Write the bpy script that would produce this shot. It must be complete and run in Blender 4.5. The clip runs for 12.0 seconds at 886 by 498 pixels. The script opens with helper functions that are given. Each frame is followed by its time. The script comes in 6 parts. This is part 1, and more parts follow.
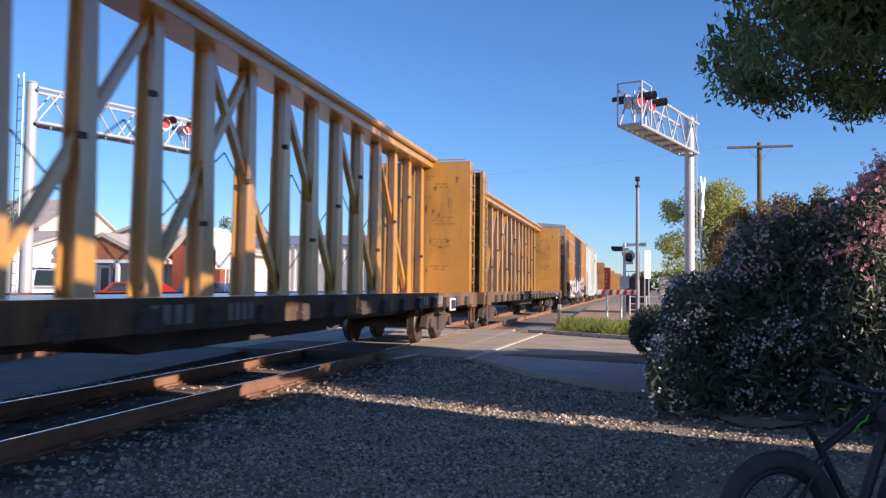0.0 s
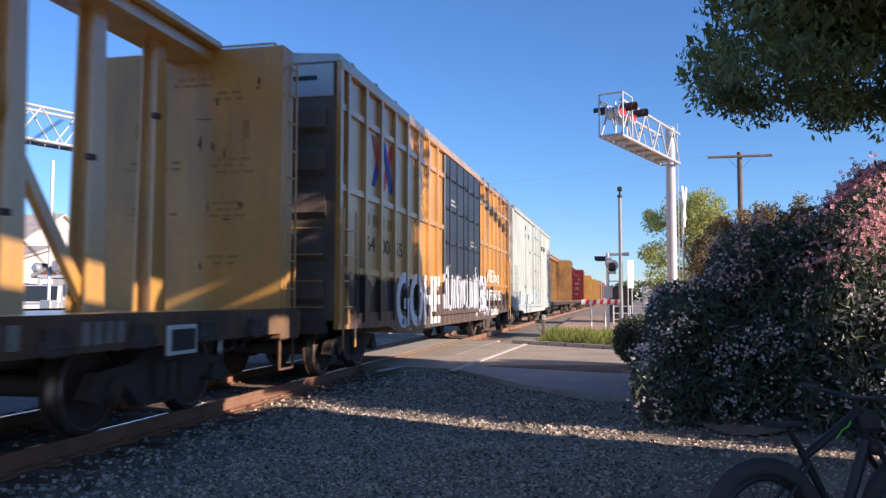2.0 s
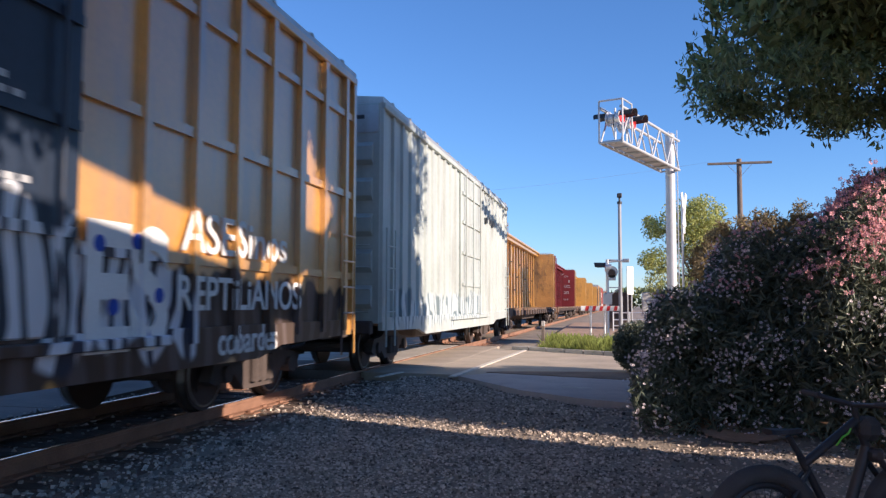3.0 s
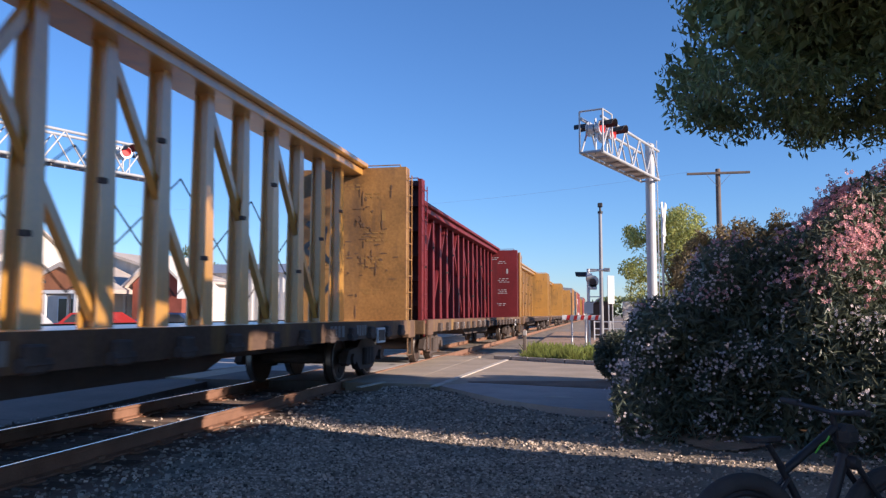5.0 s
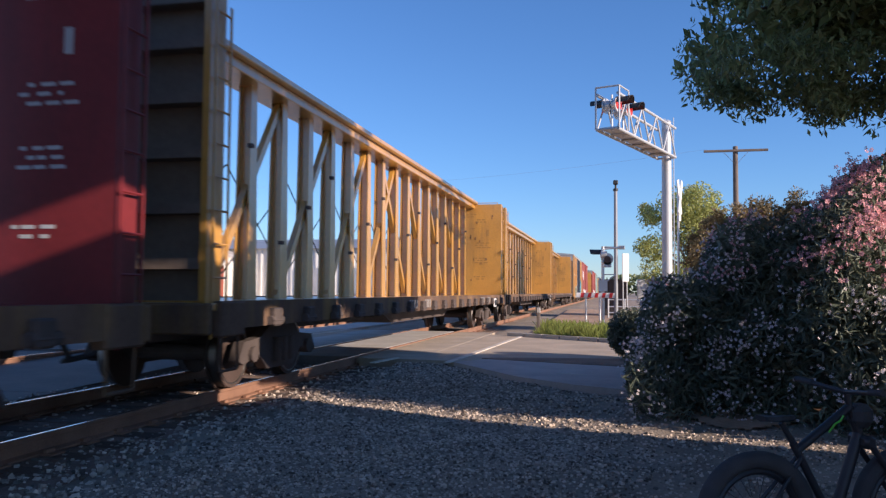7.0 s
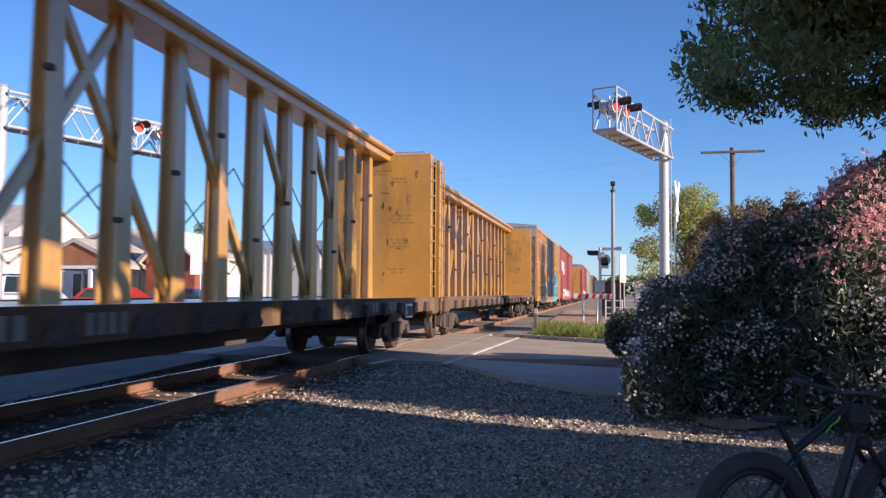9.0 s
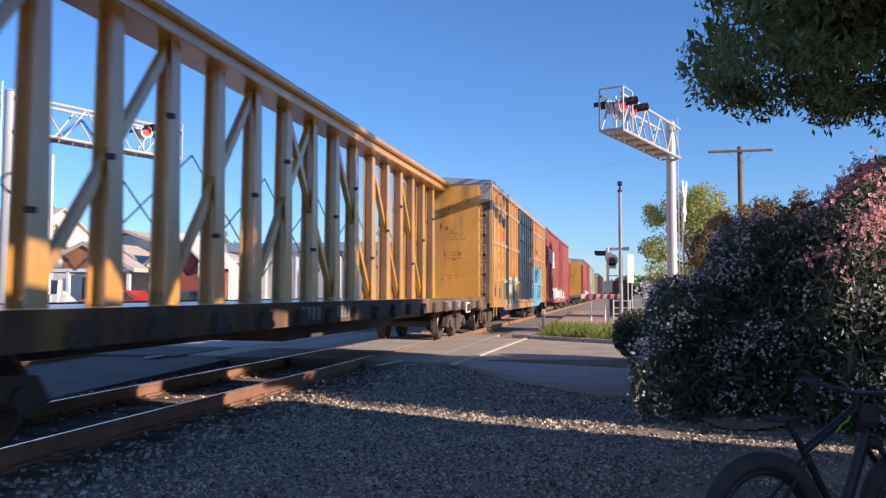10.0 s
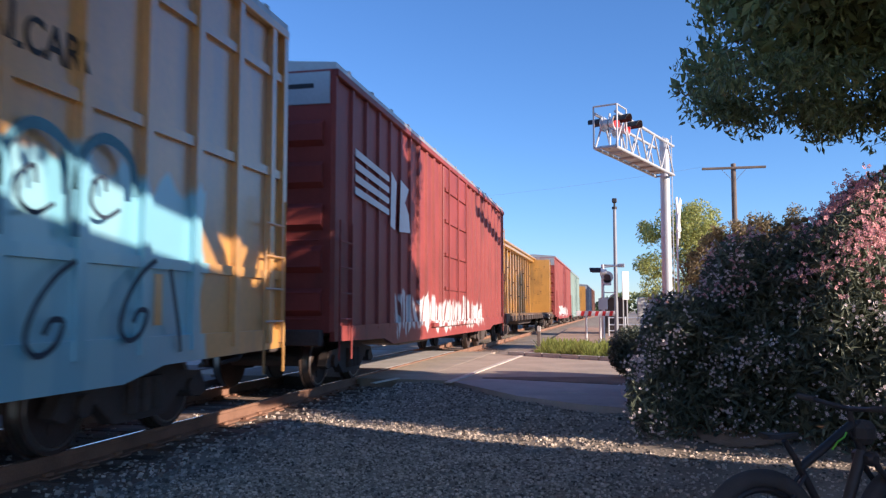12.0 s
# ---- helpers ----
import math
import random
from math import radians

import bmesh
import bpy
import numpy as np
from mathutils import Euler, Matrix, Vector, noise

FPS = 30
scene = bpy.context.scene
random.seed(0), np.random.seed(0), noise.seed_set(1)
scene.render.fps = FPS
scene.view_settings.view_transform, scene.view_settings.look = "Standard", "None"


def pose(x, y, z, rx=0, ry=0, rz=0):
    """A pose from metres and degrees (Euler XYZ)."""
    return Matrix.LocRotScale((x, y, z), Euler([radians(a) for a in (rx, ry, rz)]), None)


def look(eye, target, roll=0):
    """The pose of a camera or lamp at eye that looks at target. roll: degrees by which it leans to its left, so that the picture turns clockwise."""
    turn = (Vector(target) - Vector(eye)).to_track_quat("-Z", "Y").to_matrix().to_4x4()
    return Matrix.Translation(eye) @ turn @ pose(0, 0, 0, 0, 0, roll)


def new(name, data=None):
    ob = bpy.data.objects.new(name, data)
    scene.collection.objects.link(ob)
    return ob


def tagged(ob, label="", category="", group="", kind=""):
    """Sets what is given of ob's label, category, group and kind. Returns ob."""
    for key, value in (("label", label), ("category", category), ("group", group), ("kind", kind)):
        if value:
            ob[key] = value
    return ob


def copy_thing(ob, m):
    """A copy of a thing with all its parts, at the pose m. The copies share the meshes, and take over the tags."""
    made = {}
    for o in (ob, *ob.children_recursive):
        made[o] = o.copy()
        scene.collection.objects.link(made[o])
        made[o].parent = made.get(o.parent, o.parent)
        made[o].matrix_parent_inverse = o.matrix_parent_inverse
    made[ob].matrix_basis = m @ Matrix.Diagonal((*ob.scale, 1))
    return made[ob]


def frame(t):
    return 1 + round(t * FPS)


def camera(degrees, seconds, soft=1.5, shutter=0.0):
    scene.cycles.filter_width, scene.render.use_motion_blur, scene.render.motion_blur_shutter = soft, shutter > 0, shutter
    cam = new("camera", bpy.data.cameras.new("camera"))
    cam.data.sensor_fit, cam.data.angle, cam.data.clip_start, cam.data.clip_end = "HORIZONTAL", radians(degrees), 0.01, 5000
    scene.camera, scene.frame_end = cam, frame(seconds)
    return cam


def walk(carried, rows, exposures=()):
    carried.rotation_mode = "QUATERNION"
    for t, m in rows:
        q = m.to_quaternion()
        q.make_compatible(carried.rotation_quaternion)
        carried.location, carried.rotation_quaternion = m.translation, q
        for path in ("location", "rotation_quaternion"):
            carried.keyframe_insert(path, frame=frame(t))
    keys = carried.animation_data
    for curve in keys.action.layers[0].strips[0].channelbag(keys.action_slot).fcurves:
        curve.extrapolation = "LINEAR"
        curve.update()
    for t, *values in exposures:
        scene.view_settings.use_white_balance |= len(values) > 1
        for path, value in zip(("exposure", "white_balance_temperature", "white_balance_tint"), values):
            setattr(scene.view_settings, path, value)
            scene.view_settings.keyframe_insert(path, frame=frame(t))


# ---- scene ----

# ---- camera: hand-held, standing beside the track ----
EYE = (0.0, 0.0, 1.23)
PATH = [
    (0.0, 13.70, 2.71, -0.68),
    (0.5, 13.41, 2.66, -0.33),
    (1.0, 12.81, 2.81, -0.17),
    (1.5, 12.57, 3.19, -0.11),
    (2.0, 12.57, 3.54, -0.08),
    (2.5, 12.49, 3.75, -0.17),
    (3.0, 12.54, 3.97, -0.21),
    (5.0, 11.23, 4.66, -0.04),
    (5.5, 11.54, 4.39, 0.17),
    (6.0, 11.75, 3.99, 0.22),
    (6.5, 11.95, 3.38, -0.14),
    (7.0, 12.23, 2.99, -0.43),
    (9.0, 12.04, 3.06, -0.44),
    (9.5, 12.31, 2.95, -0.34),
    (10.0, 12.57, 3.14, -0.12),
    (10.5, 12.65, 3.60, -0.02),
    (11.0, 12.54, 3.94, -0.06),
    (11.5, 12.31, 4.15, -0.08),
    (12.0, 12.23, 4.38, 0.04),
]
EXPOSURE = [(0.0, 0.75), (1.5, 0.73), (2.0, 0.85), (3.0, 0.91), (5.0, 0.75), (6.0, 0.79), (7.0, 0.71), (9.5, 0.73), (10.5, 0.83), (11.2, 0.91), (12.0, 0.97)]
cam = camera(58.0, 12.0, 1.3, 0.13)
walk(cam, [(t, pose(*EYE, 90 + pitch, roll, yaw)) for t, yaw, pitch, roll in PATH], [(t, ev, 4960, 16) for t, ev in EXPOSURE])

# ---- light ----
SUN_DIR = Vector((0.953, -0.302, 0.345)).normalized()
world = bpy.data.worlds.new("sky")
scene.world = world
world.use_nodes = True
wn = world.node_tree.nodes
sky = wn.new("ShaderNodeTexSky")
sky.sky_type, sky.sun_disc = "NISHITA", False
sky.sun_elevation, sky.sun_rotation = radians(19), radians(107.6)
sky.air_density, sky.dust_density, sky.ozone_density = 1.0, 0.0, 3.5
wn["Background"].inputs["Strength"].default_value = 0.077
world.node_tree.links.new(sky.outputs[0], wn["Background"].inputs[0])
sun = new("sun", bpy.data.lights.new("sun", "SUN"))
sun.data.energy, sun.data.angle, sun.data.color = 5.0, radians(0.5), (1.0, 0.71, 0.42)
sun.matrix_world = look(SUN_DIR * 60, (0, 0, 0))


# ---- materials ----


def mat(name, col, rough=0.7, metal=0.0, var=0.25, scale=3.0, bump=0.15, dirt=None, dirt_amount=0.35, island=0.0, rnd=0.0, spec=0.5, trans=0.0):
    m = bpy.data.materials.new(name)
    m.use_nodes = True
    nt = m.node_tree
    b = nt.nodes["Principled BSDF"]
    b.inputs["Roughness"].default_value, b.inputs["Metallic"].default_value = rough, metal
    b.inputs["Specular IOR Level"].default_value = spec
    tc = nt.nodes.new("ShaderNodeTexCoord")
    coarse, fine = nt.nodes.new("ShaderNodeTexNoise"), nt.nodes.new("ShaderNodeTexNoise")
    coarse.inputs["Scale"].default_value, coarse.inputs["Detail"].default_value = scale * 0.35, 4
    fine.inputs["Scale"].default_value, fine.inputs["Detail"].default_value = scale * 7, 5
    for n in (coarse, fine):
        nt.links.new(tc.outputs["Object"], n.inputs["Vector"])
    add = nt.nodes.new("ShaderNodeMath")
    add.operation = "MULTIPLY_ADD"
    nt.links.new(fine.outputs["Fac"], add.inputs[0])
    add.inputs[1].default_value = 0.5
    nt.links.new(coarse.outputs["Fac"], add.inputs[2])
    ramp = nt.nodes.new("ShaderNodeMapRange")
    ramp.inputs["From Min"].default_value, ramp.inputs["From Max"].default_value = 0.45, 1.05
    ramp.inputs["To Min"].default_value, ramp.inputs["To Max"].default_value = 1 - var, 1 + var
    nt.links.new(add.outputs[0], ramp.inputs[0])
    out = ramp.outputs[0]
    if island or rnd:
        geo = nt.nodes.new("ShaderNodeNewGeometry" if island else "ShaderNodeObjectInfo")
        mr = nt.nodes.new("ShaderNodeMapRange")
        k = island or rnd
        mr.inputs["To Min"].default_value, mr.inputs["To Max"].default_value = 1 - k, 1 + k
        nt.links.new(geo.outputs["Random Per Island" if island else "Random"], mr.inputs[0])
        mul = nt.nodes.new("ShaderNodeMath")
        mul.operation = "MULTIPLY"
        nt.links.new(out, mul.inputs[0])
        nt.links.new(mr.outputs[0], mul.inputs[1])
        out = mul.outputs[0]
    sc = nt.nodes.new("ShaderNodeVectorMath")
    sc.operation = "SCALE"
    sc.inputs[0].default_value = col
    nt.links.new(out, sc.inputs["Scale"])
    colour = sc.outputs[0]
    if dirt:
        streak, mp = nt.nodes.new("ShaderNodeTexNoise"), nt.nodes.new("ShaderNodeMapping")
        mp.inputs["Scale"].default_value = (2.2, 2.2, 0.35)
        streak.inputs["Scale"].default_value, streak.inputs["Detail"].default_value = 1.3, 6
        nt.links.new(tc.outputs["Object"], mp.inputs[0])
        nt.links.new(mp.outputs[0], streak.inputs["Vector"])
        sr = nt.nodes.new("ShaderNodeMapRange")
        sr.inputs["From Min"].default_value, sr.inputs["From Max"].default_value = 0.5, 0.75
        sr.inputs["To Max"].default_value = dirt_amount
        nt.links.new(streak.outputs["Fac"], sr.inputs[0])
        mix = nt.nodes.new("ShaderNodeMix")
        mix.data_type = "RGBA"
        nt.links.new(sr.outputs[0], mix.inputs["Factor"])
        nt.links.new(colour, mix.inputs["A"])
        mix.inputs["B"].default_value = (*dirt, 1)
        colour = mix.outputs["Result"]
    nt.links.new(colour, b.inputs["Base Color"])
    if bump:
        bp = nt.nodes.new("ShaderNodeBump")
        bp.inputs["Strength"].default_value, bp.inputs["Distance"].default_value = bump, 0.02
        nt.links.new(fine.outputs["Fac"], bp.inputs["Height"])
        nt.links.new(bp.outputs[0], b.inputs["Normal"])
    if trans:
        ts, ms = nt.nodes.new("ShaderNodeBsdfTranslucent"), nt.nodes.new("ShaderNodeMixShader")
        ms.inputs[0].default_value = trans
        nt.links.new(colour, ts.inputs["Color"])
        nt.links.new(b.outputs[0], ms.inputs[1])
        nt.links.new(ts.outputs[0], ms.inputs[2])
        nt.links.new(ms.outputs[0], nt.nodes["Material Output"].inputs[0])
    return m


def graffiti(m, boxes, seed, matt=False):
    """Spray paint over a car-side material: boxes of (y0, y1, z0, z1, fill, line, scale)."""
    nt = m.node_tree
    b = nt.nodes["Principled BSDF"]
    colour = b.inputs["Base Color"].links[0].from_socket
    tc = nt.nodes.new("ShaderNodeTexCoord")
    xyz = nt.nodes.new("ShaderNodeSeparateXYZ")
    nt.links.new(tc.outputs["Object"], xyz.inputs[0])

    def node(op, a, c=None, clamp=False):
        n = nt.nodes.new("ShaderNodeMath")
        n.operation, n.use_clamp = op, clamp
        for i, v in enumerate((a, c)):
            if v is None:
                continue
            if isinstance(v, (int, float)):
                n.inputs[i].default_value = v
            else:
                nt.links.new(v, n.inputs[i])
        return n.outputs[0]

    for k, (y0, y1, z0, z1, fill, line, scale) in enumerate(boxes):
        mp = nt.nodes.new("ShaderNodeMapping")
        mp.inputs["Scale"].default_value = (0.0, 1.0, 0.55)
        mp.inputs["Location"].default_value = (seed + 3.1 * k, 1.7 * k, seed)
        nt.links.new(tc.outputs["Object"], mp.inputs[0])
        wob = nt.nodes.new("ShaderNodeTexNoise")
        wob.inputs["Scale"].default_value, wob.inputs["Detail"].default_value = 2.2, 1
        nt.links.new(mp.outputs[0], wob.inputs["Vector"])
        w = node("MULTIPLY", node("SUBTRACT", wob.outputs["Fac"], 0.5), 0.8)
        dy = node("SUBTRACT", (y1 - y0) / 2, node("ABSOLUTE", node("SUBTRACT", xyz.outputs["Y"], (y0 + y1) / 2)))
        dz = node("SUBTRACT", (z1 - z0) / 2, node("ABSOLUTE", node("SUBTRACT", xyz.outputs["Z"], (z0 + z1) / 2)))
        inside = node("MULTIPLY", node("ADD", node("MINIMUM", dy, dz), w), 14.0, True)
        strokes = nt.nodes.new("ShaderNodeTexWave")
        strokes.inputs["Scale"].default_value, strokes.inputs["Distortion"].default_value = scale, 9.0
        strokes.inputs["Detail"].default_value, strokes.inputs["Detail Scale"].default_value = 1.0, 1.4
        strokes.bands_direction = "Y"
        nt.links.new(mp.outputs[0], strokes.inputs["Vector"])
        edge = node("MULTIPLY", node("SUBTRACT", strokes.outputs["Fac"], 0.62), 9.0, True)
        paint = nt.nodes.new("ShaderNodeMix")
        paint.data_type = "RGBA"
        nt.links.new(edge, paint.inputs["Factor"])
        paint.inputs["A"].default_value, paint.inputs["B"].default_value = (*fill, 1), (*line, 1)
        mix = nt.nodes.new("ShaderNodeMix")
        mix.data_type = "RGBA"
        nt.links.new(node("MULTIPLY", inside, 0.93), mix.inputs["Factor"])
        nt.links.new(colour, mix.inputs["A"])
        nt.links.new(paint.outputs["Result"], mix.inputs["B"])
        colour = mix.outputs["Result"]
        bare = node("SUBTRACT", 1.0, inside) if k == 0 else node("MULTIPLY", bare, node("SUBTRACT", 1.0, inside))
    nt.links.new(colour, b.inputs["Base Color"])
    if matt:
        nt.links.new(node("MULTIPLY", bare, 0.85), b.inputs["Coat Weight"])
        nt.links.new(node("ADD", node("MULTIPLY", bare, 0.8), 0.12), b.inputs["Specular IOR Level"])
    return m


def coat(m, weight=1.0, ior=1.9, rough=0.3):
    """A clear weathered gloss over a car's paint."""
    b = m.node_tree.nodes["Principled BSDF"]
    b.inputs["Coat Weight"].default_value, b.inputs["Coat IOR"].default_value = weight, ior
    b.inputs["Coat Roughness"].default_value = rough
    return m


def glow(name, col, power):
    m = bpy.data.materials.new(name)
    m.use_nodes = True
    b = m.node_tree.nodes["Principled BSDF"]
    b.inputs["Base Color"].default_value = (*col, 1)
    b.inputs["Emission Color"].default_value, b.inputs["Emission Strength"].default_value = (*col, 1), power
    return m


M_YELLOW = mat("yellow_car_paint", (0.58, 0.305, 0.04), 0.32, 0, 0.25, 2.0, 0.06, (0.20, 0.155, 0.13), 0.6, spec=0.95)
M_YELLOW_END = mat("blotched_yellow_end_paint", (0.51, 0.27, 0.04), 0.45, 0, 0.2, 3.0, 0.03, (0.20, 0.125, 0.055), 0.7)
M_YELLOW_STAIN = mat("rust_stained_yellow_end_paint", (0.34, 0.18, 0.045), 0.6, 0, 0.5, 3.0, 0.05, (0.10, 0.06, 0.035), 0.95)
M_YELLOW_PALE = mat("faded_yellow_paint", (0.57, 0.315, 0.055), 0.34, 0, 0.25, 2.0, 0.1, (0.19, 0.15, 0.13), 0.6, spec=0.9)
M_RED = mat("red_car_paint", (0.165, 0.022, 0.024), 0.5, 0, 0.25, 2.0, 0.1, (0.05, 0.02, 0.02), 0.5, spec=0.3)
M_ORANGE_GOH = graffiti(mat("orange_box_paint_tagged", (0.57, 0.295, 0.045), 0.34, 0, 0.25, 2.0, 0.06, (0.22, 0.165, 0.14), 0.6, spec=0.95),
                        [(-8.6, 8.6, 0.5, 1.5, (0.05, 0.045, 0.05), (0.10, 0.09, 0.10), 0.8), (2.2, 4.4, 0.75, 1.75, (0.72, 0.74, 0.8), (0.05, 0.055, 0.08), 1.3)], 2.0, True)
M_ORANGE_TEAL = graffiti(mat("orange_box_paint_teal", (0.57, 0.30, 0.055), 0.34, 0, 0.25, 2.0, 0.06, (0.22, 0.165, 0.14), 0.6, spec=0.95),
                         [(2.2, 7.2, 0.3, 2.45, (0.21, 0.52, 0.66), (0.30, 0.60, 0.70), 0.3), (-6.2, -2.6, 0.75, 1.85, (0.20, 0.21, 0.08), (0.62, 0.64, 0.64), 0.8)], 5.0)
for paint, weight in ((M_YELLOW, 1.0), (M_YELLOW_PALE, 1.0), (M_ORANGE_GOH, 0.85), (M_ORANGE_TEAL, 1.0)):
    coat(paint, weight)
coat(M_YELLOW_END, 0.45)
coat(M_YELLOW_STAIN, 0.3, 1.6, 0.4)
M_DOOR = mat("blue_black_door_paint", (0.026, 0.036, 0.06), 0.4, 0, 0.3, 2.0, 0.1, (0.11, 0.11, 0.13), 0.15)
M_DOOR_TAG = graffiti(mat("door_paint_tagged", (0.026, 0.036, 0.06), 0.4, 0, 0.3, 2.0, 0.1, (0.11, 0.11, 0.13), 0.15),
                      [(-3.0, 3.0, 0.8, 1.85, (0.7, 0.72, 0.76), (0.03, 0.035, 0.05), 1.3)], 2.0)
M_GREYCAR = graffiti(mat("pale_grey_car_paint", (0.43, 0.47, 0.44), 0.55, 0, 0.12, 2.0, 0.08, (0.22, 0.2, 0.17), 0.5),
                     [(-7.0, 2.0, 0.8, 1.5, (0.5, 0.55, 0.55), (0.15, 0.2, 0.22), 1.2)], 8.0)
M_BOXRED = graffiti(mat("red_box_paint", (0.26, 0.050, 0.040), 0.55, 0, 0.2, 2.0, 0.1, (0.09, 0.03, 0.025), 0.5),
                    [(-5.5, 4.5, 0.8, 1.5, (0.66, 0.66, 0.64), (0.2, 0.07, 0.06), 1.1)], 11.0)
M_BOXBROWN = mat("brown_box_paint", (0.16, 0.07, 0.045), 0.6, 0, 0.2, 2.0, 0.1, (0.04, 0.025, 0.02), 0.4)
M_BOXGREEN = mat("green_grey_box_paint", (0.24, 0.32, 0.28), 0.6, 0, 0.2, 2.0, 0.1, (0.12, 0.08, 0.05), 0.4)
M_BOXBLUE = mat("dark_blue_box_paint", (0.03, 0.05, 0.10), 0.6, 0, 0.2, 2.0, 0.1, (0.12, 0.08, 0.05), 0.3)
M_UNDER = mat("brake_dust_steel", (0.085, 0.066, 0.058), 0.85, 0.1, 0.35, 5.0, 0.3)
M_WHEEL = mat("rusty_wheel_steel", (0.075, 0.05, 0.04), 0.75, 0.2, 0.3, 6.0, 0.2)
M_TREAD = mat("polished_tread_steel", (0.35, 0.33, 0.31), 0.42, 1.0, 0.1, 6.0, 0.0)
M_SILL = mat("grimy_sill_paint", (0.125, 0.08, 0.055), 0.8, 0, 0.45, 3.0, 0.15, (0.34, 0.21, 0.06), 0.6, spec=0.25)
M_STENCIL = mat("dark_brown_stencil", (0.36, 0.21, 0.06), 0.6, 0, 0.15, 4.0, 0.05)
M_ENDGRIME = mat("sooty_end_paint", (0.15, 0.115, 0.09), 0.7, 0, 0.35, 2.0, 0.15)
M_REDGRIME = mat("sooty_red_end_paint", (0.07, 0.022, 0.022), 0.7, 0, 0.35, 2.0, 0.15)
M_WHITE = mat("white_stencil_paint", (0.78, 0.78, 0.76), 0.6, 0, 0.12, 4.0, 0.05)
M_BLACK = mat("black_stencil_paint", (0.03, 0.03, 0.032), 0.6, 0, 0.12, 4.0, 0.05)
M_BLUE = mat("blue_stencil_paint", (0.03, 0.07, 0.42), 0.6, 0, 0.12, 4.0, 0.05)
M_SIGNRED = mat("red_sign_paint", (0.55, 0.03, 0.025), 0.5, 0, 0.1, 4.0, 0.05)
M_ROOFMETAL = mat("galvanised_roof", (0.5, 0.5, 0.49), 0.45, 0.6, 0.15, 3.0, 0.08, (0.25, 0.17, 0.1), 0.4)
M_GALV = mat("galvanised_steel", (0.62, 0.63, 0.64), 0.42, 0.55, 0.12, 5.0, 0.06)
M_ALU = mat("aluminium_paint", (0.50, 0.51, 0.52), 0.5, 0.2, 0.1, 4.0, 0.06, (0.35, 0.34, 0.32), 0.25)
M_RAIL = mat("rail_side_rust", (0.28, 0.155, 0.095), 0.8, 0.2, 0.3, 8.0, 0.2)
M_RAILTOP = mat("rail_head_polished", (0.75, 0.75, 0.74), 0.18, 1.0, 0.08, 8.0, 0.0)
M_TIE = mat("weathered_tie_wood", (0.13, 0.092, 0.07), 0.9, 0, 0.35, 6.0, 0.6, rnd=0.25)
M_GRAVEL = mat("gravel_bed", (0.30, 0.248, 0.19), 0.95, 0, 0.4, 5.0, 0.9, (0.24, 0.2, 0.15), 0.3)
M_STONE = mat("ballast_stone", (0.40, 0.335, 0.27), 0.85, 0, 0.2, 9.0, 0.4, island=0.8)
M_BED = mat("brown_track_bed", (0.24, 0.17, 0.13), 0.95, 0, 0.4, 5.0, 0.9, (0.12, 0.085, 0.065), 0.4)
M_DARKGROUND = mat("dark_ground", (0.16, 0.125, 0.105), 0.85, 0, 0.3, 3.0, 0.35, (0.11, 0.095, 0.08), 0.35)
M_ASPHALT = mat("worn_asphalt", (0.44, 0.36, 0.265), 0.9, 0, 0.2, 3.0, 0.35, (0.24, 0.22, 0.19), 0.35)
M_PATH = mat("old_asphalt_path", (0.50, 0.42, 0.37), 0.9, 0, 0.15, 3.0, 0.35, (0.22, 0.2, 0.19), 0.3)
M_CONC = mat("pale_concrete", (0.46, 0.43, 0.39), 0.85, 0, 0.15, 2.5, 0.25, (0.25, 0.22, 0.18), 0.4)
M_LINE = mat("road_line_paint", (0.64, 0.575, 0.48), 0.7, 0, 0.2, 6.0, 0.15, (0.3, 0.28, 0.25), 0.5)
M_DIRT = mat("dry_dirt", (0.42, 0.285, 0.185), 0.95, 0, 0.3, 3.0, 0.6, (0.12, 0.09, 0.06), 0.5)
M_WOODPOLE = mat("weathered_pole_wood", (0.17, 0.135, 0.11), 0.9, 0, 0.3, 5.0, 0.4)
M_BARK = mat("tree_bark", (0.11, 0.085, 0.065), 0.95, 0, 0.35, 6.0, 0.7)
M_OLEANDER = mat("oleander_leaf", (0.135, 0.155, 0.105), 0.5, 0, 0.25, 6.0, 0.0, island=0.45, trans=0.2)
M_LEAF = mat("street_tree_leaf", (0.21, 0.26, 0.11), 0.38, 0, 0.25, 6.0, 0.0, island=0.45, trans=0.25)
M_PALELEAF = mat("pale_tree_leaf", (0.38, 0.40, 0.11), 0.55, 0, 0.3, 1.0, 0.0, island=0.4, trans=0.3)
M_BROWNLEAF = mat("dry_hedge_leaf", (0.26, 0.20, 0.09), 0.6, 0, 0.35, 1.0, 0.0, island=0.5, trans=0.25)
M_FARLEAF = mat("far_tree_leaf", (0.17, 0.20, 0.08), 0.6, 0, 0.3, 1.0, 0.0, island=0.4, trans=0.2)
# one petal in two colours: pink for the sunlit side, pale for shade
M_FLOWERSUN = mat("sunlit_pink_oleander_petal", (0.82, 0.42, 0.44), 0.6, 0, 0.15, 6.0, 0.0, island=0.25, trans=0.3)
M_FLOWERSHADE = mat("shaded_pale_oleander_petal", (0.86, 0.76, 0.76), 0.6, 0, 0.1, 6.0, 0.0, island=0.2, trans=0.3)
M_GRASS = mat("green_grass_blade", (0.33, 0.37, 0.08), 0.6, 0, 0.3, 2.0, 0.0, island=0.45, trans=0.3)
M_RUBBER = mat("black_tyre_rubber", (0.055, 0.055, 0.058), 0.8, 0, 0.3, 20.0, 0.3)
